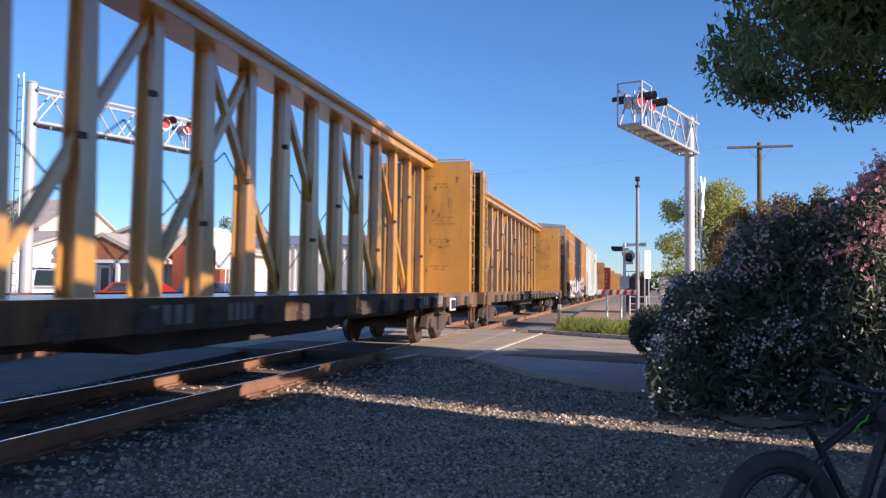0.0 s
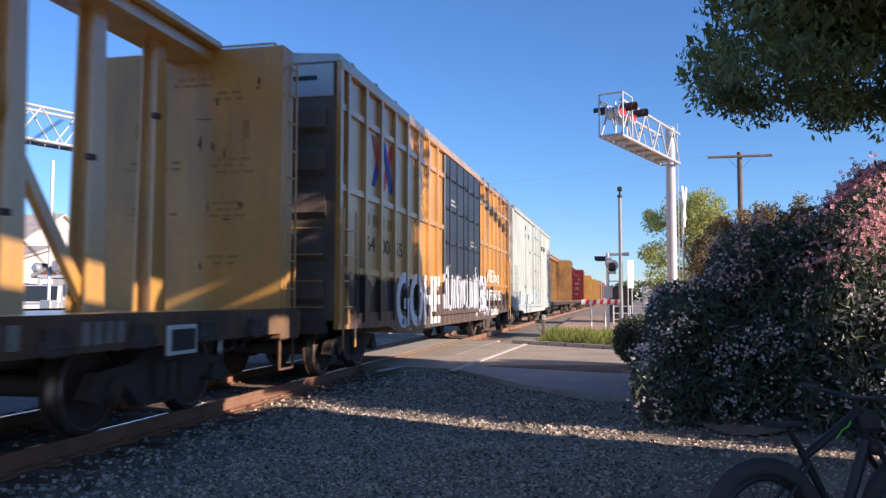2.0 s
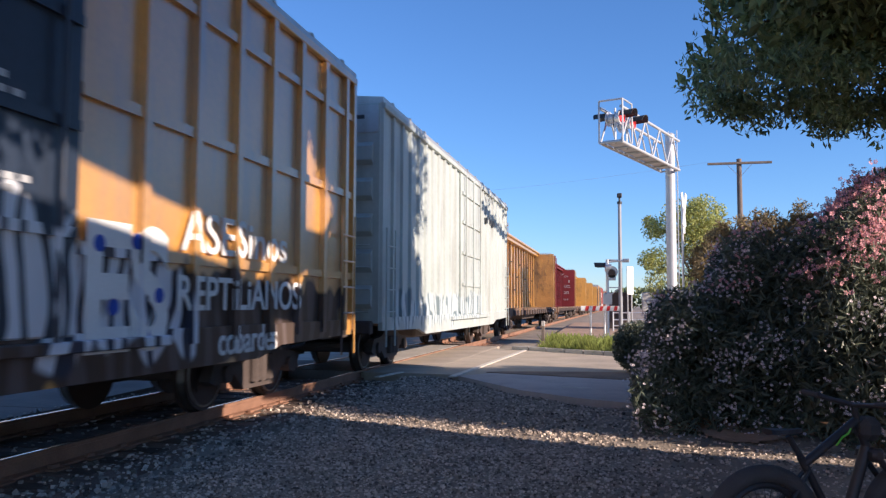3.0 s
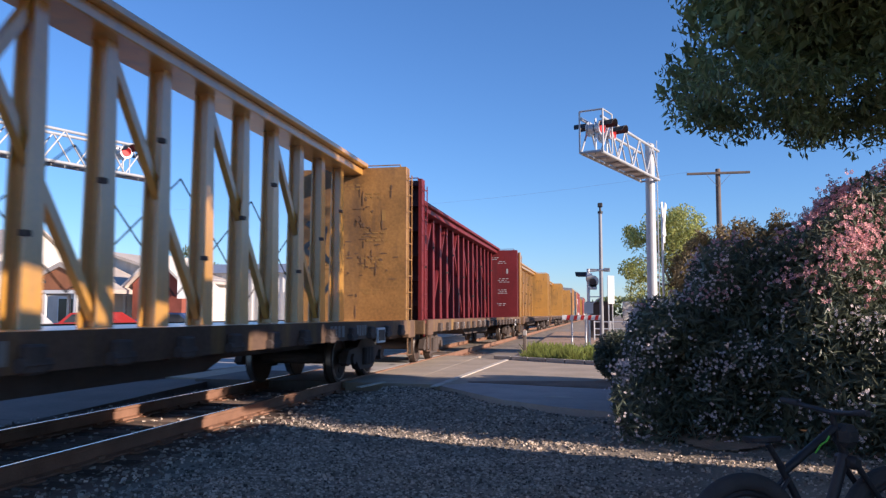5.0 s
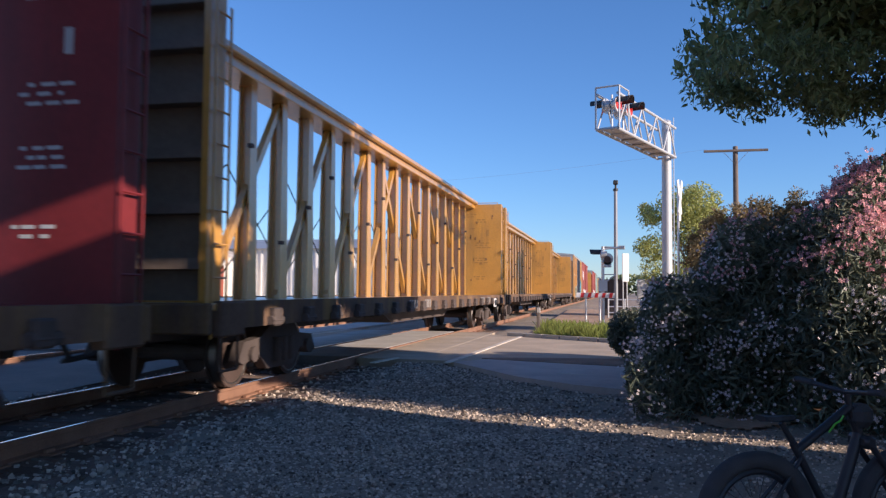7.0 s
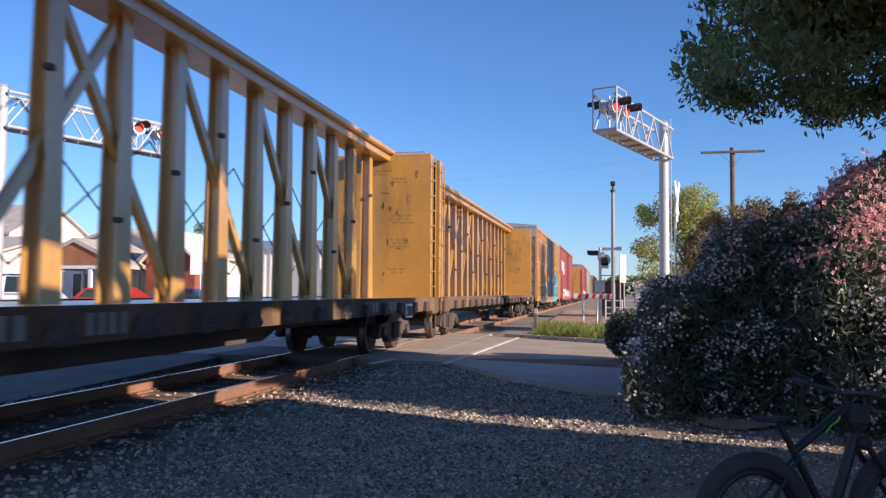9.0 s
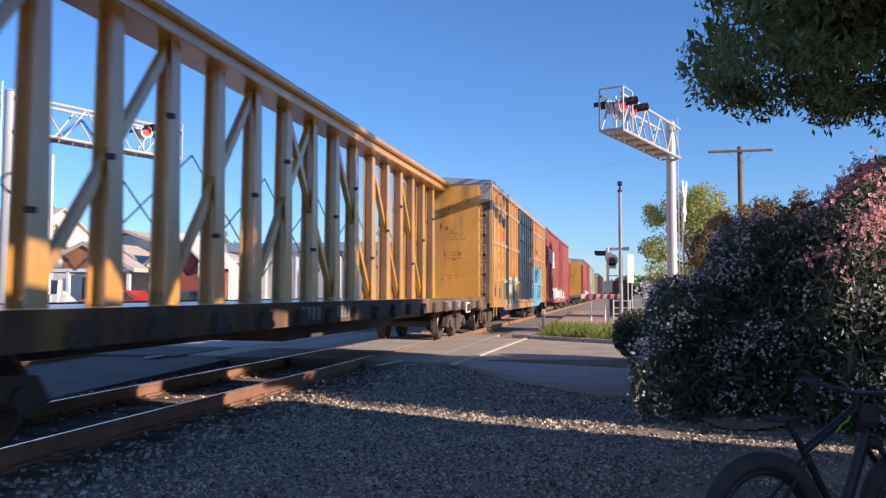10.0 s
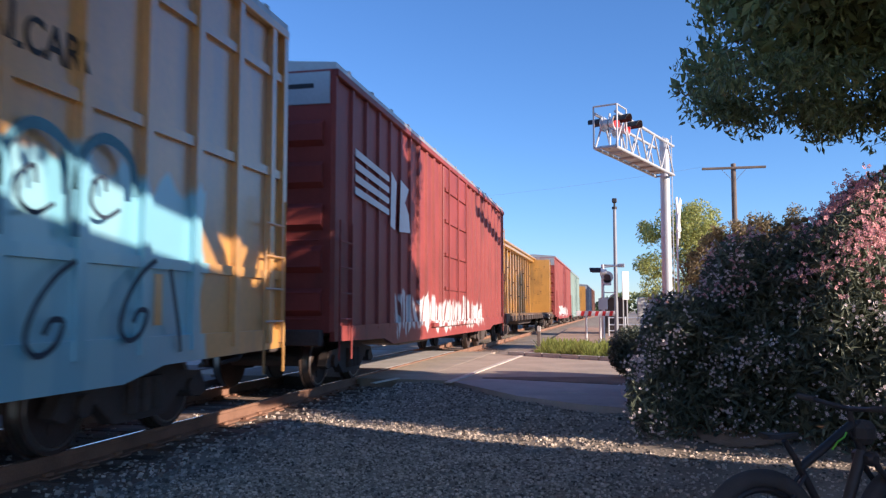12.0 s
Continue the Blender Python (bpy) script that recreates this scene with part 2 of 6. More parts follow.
M_BIKE = mat("matt_black_bike_paint", (0.03, 0.03, 0.035), 0.45, 0.1, 0.2, 10.0, 0.05)
M_GREENCABLE = mat("green_cable", (0.15, 0.5, 0.04), 0.5, 0, 0.1, 10.0, 0.0)
M_BRICK = mat("red_brick_wall", (0.30, 0.085, 0.05), 0.9, 0, 0.25, 4.0, 0.3, (0.16, 0.06, 0.04), 0.4)
M_CREAM = mat("cream_stucco", (0.74, 0.69, 0.60), 0.85, 0, 0.1, 2.0, 0.15, (0.4, 0.34, 0.27), 0.35)
M_WHITEWALL = mat("white_corrugated_wall", (0.66, 0.66, 0.65), 0.6, 0, 0.1, 2.0, 0.1, (0.42, 0.4, 0.37), 0.35)
M_ROOFTILE = mat("grey_shingle_roof", (0.50, 0.44, 0.38), 0.85, 0, 0.2, 4.0, 0.3)
M_TIMBER = mat("orange_brown_timber", (0.36, 0.15, 0.065), 0.8, 0, 0.25, 4.0, 0.2)
M_GLASS = mat("dark_window_glass", (0.03, 0.04, 0.05), 0.08, 0, 0.1, 2.0, 0.0)
M_LAMPRED = glow("red_signal_lamp", (0.75, 0.03, 0.02), 0.35)
M_LITTER = mat("leaf_litter", (0.23, 0.15, 0.10), 0.95, 0, 0.45, 4.0, 0.8, (0.3, 0.22, 0.15), 0.5)
M_SPRAY = mat("faded_spray_paint", (0.42, 0.43, 0.44), 0.6, 0, 0.25, 5.0, 0.05)
M_POSTGREY = mat("blue_grey_post_paint", (0.30, 0.31, 0.33), 0.45, 0.2, 0.15, 4.0, 0.06)
M_DULLMARK = mat("dull_stencil_paint", (0.26, 0.24, 0.22), 0.7, 0, 0.4, 9.0, 0.0)
M_INKBROWN = mat("dark_stencil_ink", (0.06, 0.04, 0.03), 0.6, 0, 0.2, 4.0, 0.0)
M_BLOTCH = mat("dark_rust_blotch", (0.17, 0.105, 0.06), 0.8, 0, 0.4, 8.0, 0.1)

# ---- mesh tools ----


class Shape:
    """Collects the vertices and faces of one mesh."""

    def __init__(self):
        self.v, self.f = [], []

    def add(self, verts, faces):
        k = len(self.v)
        self.v += [tuple(p) for p in verts]
        self.f += [tuple(k + i for i in f) for f in faces]
        return self

    def box(self, x0, x1, y0, y1, z0, z1, c=0.0):
        if c <= 0:
            vs = [(x, y, z) for z in (z0, z1) for y in (y0, y1) for x in (x0, x1)]
            return self.add(vs, [(0, 2, 3, 1), (4, 5, 7, 6), (0, 1, 5, 4), (2, 6, 7, 3), (0, 4, 6, 2), (1, 3, 7, 5)])
        bm = bmesh.new()
        bmesh.ops.create_cube(bm, size=1)
        for p in bm.verts:
            p.co = ((x0 + x1) / 2 + p.co.x * (x1 - x0), (y0 + y1) / 2 + p.co.y * (y1 - y0), (z0 + z1) / 2 + p.co.z * (z1 - z0))
        bmesh.ops.bevel(bm, geom=list(bm.edges), offset=c, segments=1, affect="EDGES")
        bm.verts.index_update()
        self.add([p.co for p in bm.verts], [[p.index for p in f.verts] for f in bm.faces])
        bm.free()
        return self

    def tube(self, p0, p1, r0, r1=None, n=10, caps=True):
        r1 = r0 if r1 is None else r1
        p0, p1 = Vector(p0), Vector(p1)
        q = (p1 - p0).to_track_quat("Z", "Y")
        vs = []
        for p, r in ((p0, r0), (p1, r1)):
            vs += [p + q @ Vector((r * math.cos(2 * math.pi * i / n), r * math.sin(2 * math.pi * i / n), 0)) for i in range(n)]
        fs = [(i, (i + 1) % n, n + (i + 1) % n, n + i) for i in range(n)]
        if caps:
            fs += [tuple(range(n - 1, -1, -1)), tuple(range(n, 2 * n))]
        return self.add(vs, fs)

    def path(self, pts, radii, n=8):
        for i in range(len(pts) - 1):
            self.tube(pts[i], pts[i + 1], radii[i], radii[i + 1], n)
        return self

    def bar(self, p0, p1, w, d):
        """A flat bar from p0 to p1, w wide along y and d deep along x."""
        p0, p1 = Vector(p0), Vector(p1)
        vs = [p + Vector((sx * d / 2, sy * w / 2, 0)) for p in (p0, p1) for sx, sy in ((-1, -1), (1, -1), (1, 1), (-1, 1))]
        return self.add(vs, [(3, 2, 1, 0), (4, 5, 6, 7), (0, 1, 5, 4), (1, 2, 6, 5), (2, 3, 7, 6), (3, 0, 4, 7)])

    def ring(self, c, r, t, n=40, m=10, squash=1.0):
        """A torus round the x axis at c."""
        vs, fs = [], []
        for i in range(n):
            a = 2 * math.pi * i / n
            for j in range(m):
                b = 2 * math.pi * j / m
                rr = r + t * math.cos(b)
                vs.append((c[0] + t * squash * math.sin(b), c[1] + rr * math.cos(a), c[2] + rr * math.sin(a)))
        for i in range(n):
            for j in range(m):
                fs.append((i * m + j, ((i + 1) % n) * m + j, ((i + 1) % n) * m + (j + 1) % m, i * m + (j + 1) % m))
        return self.add(vs, fs)

    def prism(self, outline, axis, a, b):
        """An outline of 2D points pushed along an axis from a to b."""
        n = len(outline)
        put = {"x": lambda s, u, w: (s, u, w), "y": lambda s, u, w: (u, s, w), "z": lambda s, u, w: (u, w, s)}[axis]
        vs = [put(s, u, w) for s in (a, b) for u, w in outline]
        fs = [(i, (i + 1) % n, n + (i + 1) % n, n + i) for i in range(n)] + [tuple(range(n - 1, -1, -1)), tuple(range(n, 2 * n))]
        return self.add(vs, fs)

    def mesh(self, name, material, smooth=False, weld=False):
        me = bpy.data.meshes.new(name)
        me.from_pydata(self.v, [], self.f)
        bm = bmesh.new()
        bm.from_mesh(me)
        if weld:
            bmesh.ops.remove_doubles(bm, verts=bm.verts, dist=0.0005)
        if len(self.f) < 20000:
            bmesh.ops.recalc_face_normals(bm, faces=bm.faces)
        bm.to_mesh(me)
        bm.free()
        me.materials.append(material)
        if smooth:
            me.shade_smooth()
            me.set_sharp_from_angle(angle=radians(40))
        return me


def part(name, shape, material, parent, label="", smooth=False):
    me = shape if isinstance(shape, bpy.types.Mesh) else shape.mesh(name, material, smooth)
    ob = new(name, me)
    ob.parent = parent
    return tagged(ob, label)


def shift(ob, x, y, z, rz=0.0):
    ob.matrix_basis = pose(x, y, z, 0, 0, rz)
    return ob


def thing(name, label, category, at=(0, 0, 0), group="", rz=0.0):
    ob = new(name)
    ob.empty_display_size = 0.2
    ob.matrix_basis = pose(*at, 0, 0, rz)
    return tagged(ob, label, category, group)


def setting(name, shape, material, label, category, smooth=False):
    return tagged(new(name, shape.mesh(name, material, smooth)), label, category, kind="structure")


def words(text, size, material, name, parent, m, bold=0.012):
    """Painted letters, as a thin mesh."""
    cu = bpy.data.curves.new(name, "FONT")
    cu.body, cu.size, cu.extrude, cu.offset = text, size, 0.003, bold
    tmp = bpy.data.objects.new("tmp", cu)
    scene.collection.objects.link(tmp)
    me = bpy.data.meshes.new_from_object(tmp.evaluated_get(bpy.context.evaluated_depsgraph_get()))
    bpy.data.objects.remove(tmp)
    me.materials.clear()
    me.materials.append(material)
    ob = new(name, me)
    ob.parent, ob.matrix_basis = parent, m
    return ob


def smooth01(a, b, x):
    k = min(1.0, max(0.0, (x - a) / (b - a)))
    return k * k * (3 - 2 * k)


# ---- ground, road, tracks ----
TRACK = -5.53
NEAR_RAIL, FAR_RAIL = TRACK + 0.7525, TRACK - 0.7525
EDGE_X, EDGE_Y = [-3.0, -1.44, -0.58, 0.34, 4.0, 40.0], [14.2, 11.8, 11.0, 10.5, 9.2, 3.0]


def gz(x, y):
    a = smooth01(-4.0, 0.2, x)
    z = -0.2 - 0.09 * a - 0.24 * a * smooth01(7.2, 5.4, y)
    if x > -4.0:
        d = y - float(np.interp(x, EDGE_X, EDGE_Y))
        z += (-0.10 - z) * smooth01(-3.5, 0.0, d)
    else:
        z = -0.2
    if y > 26 or x < -13:
        z += (-0.16 - z) * max(smooth01(26, 32, y), smooth01(-13, -16, x))
    return z


def graded(lo, hi, fine_lo, fine_hi, step):
    inner = list(np.arange(fine_lo, fine_hi + 1e-6, step))
    out, g, x = [], step, fine_hi
    while x < hi:
        g *= 1.5
        x = min(hi, x + g)
        out.append(x)
    low, g, x = [], step, fine_lo
    while x > lo:
        g *= 1.5
        x = max(lo, x - g)
        low.append(x)
    return low[::-1] + inner + out


def ground_sheet():
    xs, ys = graded(-3000, 3000, -18, 8, 0.25), graded(-1500, 4500, -2, 34, 0.25)
    vs = []
    for y in ys:
        for x in xs:
            z = gz(x, y)
            if -4.4 < x < 4 and 0 < y < 16:
                z += 0.035 * (noise.noise((x * 1.1, y * 1.1, 0)) + 0.5 * noise.noise((x * 3.1, y * 3.1, 4)))
            vs.append((x, y, z))
    n = len(xs)
    fs = [(j * n + i, j * n + i + 1, (j + 1) * n + i + 1, (j + 1) * n + i) for j in range(len(ys) - 1) for i in range(n - 1)]
    s = Shape()
    s.v, s.f = vs, fs
    return setting("ground", s, M_GRAVEL, "grey crushed gravel ground beside the railway track", "ground", True)


ground_sheet()

road = Shape()
near_side = [(-60, 15.0), (-9, 14.8), (-3.0, 14.2), (-1.44, 11.8), (-0.58, 11.0), (0.34, 10.5), (4.0, 9.2), (40.0, 3.0)]
far_side = [(40.0, 12.0), (6.0, 16.2), (-0.26, 20.4), (-2.82, 22.4), (-4.2, 23.6), (-9, 24.6), (-60, 27.0)]
road.prism(near_side + far_side, "z", -0.14, -0.028)
setting("road", road, M_ASPHALT, "sun-bleached grey asphalt road crossing the railway track", "road")
path = Shape().prism([(-2.8, 13.85), (-1.44, 11.78), (-0.58, 10.98), (0.34, 10.48), (4.0, 9.18), (4.0, 12.6), (0.6, 13.6), (-2.3, 14.6)], "z", -0.12, -0.018)
setting("pavement", path, M_PATH, "smooth purple-grey asphalt path at the road's edge", "path")
lot = Shape().prism([(-60, 27.2), (-9, 24.8), (-9, 70), (-60, 70)], "z", -0.2, -0.1)
setting("pavement", lot, M_CONC, "pale concrete forecourt beyond the tracks", "pavement")
far_road = Shape().prism([(-60, 15.1), (-13.25, 15.5), (-13.25, 24.3), (-60, 26.6)], "z", -0.03, -0.015)
setting("road", far_road, M_DARKGROUND, "dark asphalt road beyond the tracks", "road")
strip = Shape().prism([(-13.2, 15.6), (-9.2, 17.2), (-9.2, 23.9), (-13.2, 24.2)], "z", -0.03, -0.015)
setting("pavement", strip, M_CONC, "pale concrete roadway beyond the railway tracks", "road")
for k, (x0, y0, x1, y1, w) in enumerate([(-2.89, 13.7, -2.54, 24.0, 0.11), (-8.9, 13.8, -8.2, 24.2, 0.14), (-4.12, 13.3, -3.98, 14.4, 0.09), (-0.9, 12.4, -0.45, 12.3, 0.05)]):
    d = Vector((y1 - y0, x0 - x1, 0)).normalized() * w / 2
    s = Shape().prism([(x0 - d.x, y0 - d.y), (x0 + d.x, y0 + d.y), (x1 + d.x, y1 + d.y), (x1 - d.x, y1 - d.y)], "z", -0.03, -0.012)
    setting("road_line", s, M_LINE, "worn white painted line on the crossing", "road marking")
apron = Shape().prism([(-60, 4.0), (-7.4, 4.0), (-7.4, 14.85), (-9, 14.75), (-60, 14.95)], "z", -0.4, -0.186)
setting("ground_apron", apron, M_DARKGROUND, "dark ballast between the tracks", "ground")
ramp = Shape().prism([(9.5, -0.182), (14.6, -0.05), (14.6, -0.3), (9.5, -0.3)], "x", -60, -7.45)
setting("ground_ramp", ramp, M_DARKGROUND, "dark asphalt ramp up to the crossing", "ground")
litter = Shape()
edge_a, edge_b = [(-2.45, 14.75), (-1.7, 14.45), (-0.9, 14.2), (0.0, 13.85), (0.9, 13.55), (2.6, 13.1)], [(-2.2, 14.95), (-1.35, 15.15), (-0.6, 15.3), (0.3, 15.35), (1.1, 14.9), (2.8, 14.6)]
for (a, b), (c, d) in zip(zip(edge_a, edge_a[1:]), zip(edge_b, edge_b[1:])):
    litter.prism([a, b, d, c], "z", -0.03, -0.014)
setting("ground_litter", litter, M_LITTER, "dark leaf litter and dirt swept along the path", "soil")
dirt = Shape().prism([(-2.6, 24.2), (-0.2, 21.0), (9, 17), (9, 60), (-3.4, 60)], "z", -0.2, -0.055)
setting("ground_verge", dirt, M_DIRT, "dry brown dirt verge beside the track", "ground")


def rail_outline(x):
    return [(x - 0.075, -0.172), (x + 0.075, -0.172), (x + 0.07, -0.155), (x + 0.012, -0.14), (x + 0.012, -0.045),
            (x + 0.036, -0.036), (x + 0.036, -0.004), (x - 0.036, -0.004), (x - 0.036, -0.036), (x - 0.012, -0.045), (x - 0.012, -0.14), (x - 0.07, -0.155)]


def track(x, label):
    bed = Shape().prism([(x - 2.1, -0.34), (x - 1.5, -0.185), (x + 1.45, -0.185), (x + 1.85, -0.34)], "y", -300, 900)
    t = setting("railway_track", bed, M_BED, label, "railway track")
    for dx in (-0.7525, 0.7525):
        r = part("rail", Shape().prism(rail_outline(x + dx), "y", -300, 900), M_RAIL, t, "rust-brown steel rail")
        part("rail_head", Shape().box(x + dx - 0.014, x + dx + 0.014, -300, 900, -0.006, 0.0), M_RAILTOP, r, "shiny worn running surface")
    return t


track_near = track(TRACK, "single railway track with shiny rails on timber ties")
track_far = track(-11.25, "second railway track beyond, with shiny rails")
panel = Shape()
for x0, x1 in ((NEAR_RAIL + 0.09, -3.6), (FAR_RAIL + 0.09, NEAR_RAIL - 0.09), (-7.7, FAR_RAIL - 0.09), (-9.9, -8.6), (-10.41, -9.9), (-11.91, -10.59), (-13.4, -12.09)):
    for k in range(4):
        # left of the near rail, the first row's shade is painted as darker colour
        s = Shape().box(x0, x1, 14.3 + k * 2.45, 14.3 + k * 2.45 + 2.42, -0.2, (-0.022 if x0 > NEAR_RAIL else -0.008) - 0.004 * random.random(), 0.008)
        part("crossing_panel", s, M_CONC if x0 < NEAR_RAIL and k else M_DARKGROUND if x0 < NEAR_RAIL else M_ASPHALT, track_near if x0 > -8.5 else track_far, "worn concrete crossing panel")

# ---- train ----
SPEED = 17.3
TRUCK_SHAPES = {}


def truck_meshes():
    side = Shape()
    side.prism([(-1.25, 0.36), (-1.1, 0.58), (-0.62, 0.62), (-0.32, 0.78), (0.32, 0.78), (0.62, 0.62), (1.1, 0.58), (1.25, 0.36),
                (1.1, 0.3), (0.7, 0.42), (0.42, 0.2), (-0.42, 0.2), (-0.7, 0.42), (-1.1, 0.3)], "x", -0.07, 0.07)
    for k in (-0.2, 0.0, 0.2):
        side.tube((0.09, k, 0.28), (0.09, k, 0.6), 0.075, n=10)
    wheels = Shape()
    for s in (-1, 1):
        x = s * 0.7525
        wheels.tube((x - 0.065, 0, 0), (x + 0.065, 0, 0), 0.42, n=28)
        wheels.tube((x - s * 0.065, 0, 0), (x - s * 0.09, 0, 0), 0.45, n=28)
        for a in range(3):
            q = 2 * math.pi * a / 3
            wheels.tube((x + s * 0.06, 0.2 * math.cos(q), 0.2 * math.sin(q)), (x + s * 0.075, 0.2 * math.cos(q), 0.2 * math.sin(q)), 0.06, n=8)
    wheels.tube((-0.98, 0, 0), (0.98, 0, 0), 0.09, n=10)
    tread = Shape()
    for s in (-1, 1):
        tread.tube((s * 0.7525 - 0.045, 0, 0), (s * 0.7525 + 0.045, 0, 0), 0.4225, n=28, caps=False)
        tread.ring((s * (0.7525 + 0.066), 0, 0), 0.37, 0.012, 28, 6)
    cap = Shape().tube((-1.12, 0, 0), (1.12, 0, 0), 0.1, n=10)
    bolster = Shape().box(-1.0, 1.0, -0.25, 0.25, 0.42, 0.8, 0.03)
    solid = len(wheels.f)
    wheels.add(tread.v, tread.f)
    wheel_mesh = wheels.mesh("wheelset", M_WHEEL)
    wheel_mesh.materials.append(M_TREAD)
    for poly in list(wheel_mesh.polygons)[solid:]:
        poly.material_index = 1
    TRUCK_SHAPES.update(side=side.mesh("side_frame", M_UNDER), wheels=wheel_mesh,
                        cap=cap.mesh("bearing", M_UNDER), bolster=bolster.mesh("bolster", M_UNDER))


truck_meshes()
WHEELSETS = []


def add_truck(car, y):
    t = new("truck", TRUCK_SHAPES["bolster"])
    t.parent, t.matrix_basis = car, pose(0, y, 0)
    tagged(t, "brake-dust black cast steel freight truck")
    for s in (-1, 1):
        f = part("side_frame", TRUCK_SHAPES["side"], None, t)
        f.matrix_basis = pose(s * 1.0, 0, 0, 0, 0, 0 if s > 0 else 180)
    for dy in (-0.89, 0.89):
        w = part("wheelset", TRUCK_SHAPES["wheels"], None, t, "rust-brown steel wheelset")
        w.matrix_basis = pose(0, dy, 0.42)
        b = part("bearing", TRUCK_SHAPES["cap"], None, t)
        b.matrix_basis = pose(0, dy, 0.42)
    return t


def add_coupler(car, y, s):
    c = Shape().box(-0.12, 0.12, min(y, y + s * 0.62), max(y, y + s * 0.62), 0.78, 0.98, 0.03)
    c.box(-0.2, 0.2, y + s * 0.5 - 0.18, y + s * 0.5 + 0.18, 0.72, 1.02, 0.05)
    part("coupler", c, M_UNDER, car)
    h = Shape().path([(0.35, y + s * 0.1, 0.95), (0.3, y + s * 0.45, 0.55), (0.12, y + s * 0.6, 0.5)], [0.03] * 3, 8)
    part("brake_hose", h, M_RUBBER, car)


def bulkhead(car, y, s, paint, L):
    """An end wall of a centre-beam car; s is the way outward."""
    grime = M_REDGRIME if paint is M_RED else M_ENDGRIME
    o, i, p = y, y - s * 0.28, y - s * 0.34
    b = Shape().prism([(-1.3, o), (-1.3, p), (1.3, p), (1.3, o), (1.22, o), (1.22, i), (-1.22, i), (-1.22, o)], "z", 1.08, 4.5)
    wall = part("bulkhead", b, paint, car)
    for z in (1.5, 2.1, 2.7, 3.3, 3.9, 4.4):
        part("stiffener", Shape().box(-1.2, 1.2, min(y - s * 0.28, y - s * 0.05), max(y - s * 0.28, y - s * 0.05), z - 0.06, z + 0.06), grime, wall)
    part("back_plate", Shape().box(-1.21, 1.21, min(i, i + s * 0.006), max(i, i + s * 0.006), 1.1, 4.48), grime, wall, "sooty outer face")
    hr = Shape().path([(0.35, y - s * 0.25, 4.48), (0.35, y - s * 0.25, 4.56), (1.15, y - s * 0.25, 4.56), (1.15, y - s * 0.25, 4.48)], [0.014] * 4, 6)
    part("handrail", hr, paint, wall)
    lad = Shape()
    for z in np.arange(1.35, 4.4, 0.36):
        lad.tube((1.36, y - s * 0.02, z), (1.36, y - s * 0.34, z), 0.013, n=6)
    for dy in (0.02, 0.34):
        lad.bar((1.36, y - s * dy, 0.7), (1.36, y - s * dy, 4.35), 0.03, 0.02)
    part("ladder", lad, paint, wall)
    return wall


def sill_marks(car, y0, paint):
    """Stencilled writing too blurred to read, as bars, on the side sill."""
    for y, w in ((y0, 0.75), (y0 + 1.35, 0.6)):
        for k in range(4):
            a = y + w * k / 4
            part("stencil_mark", Shape().box(1.4412, 1.4432, a, a + w * 0.16, 0.86, 1.04), M_DULLMARK, car, "dull stencilled bar on the sill")



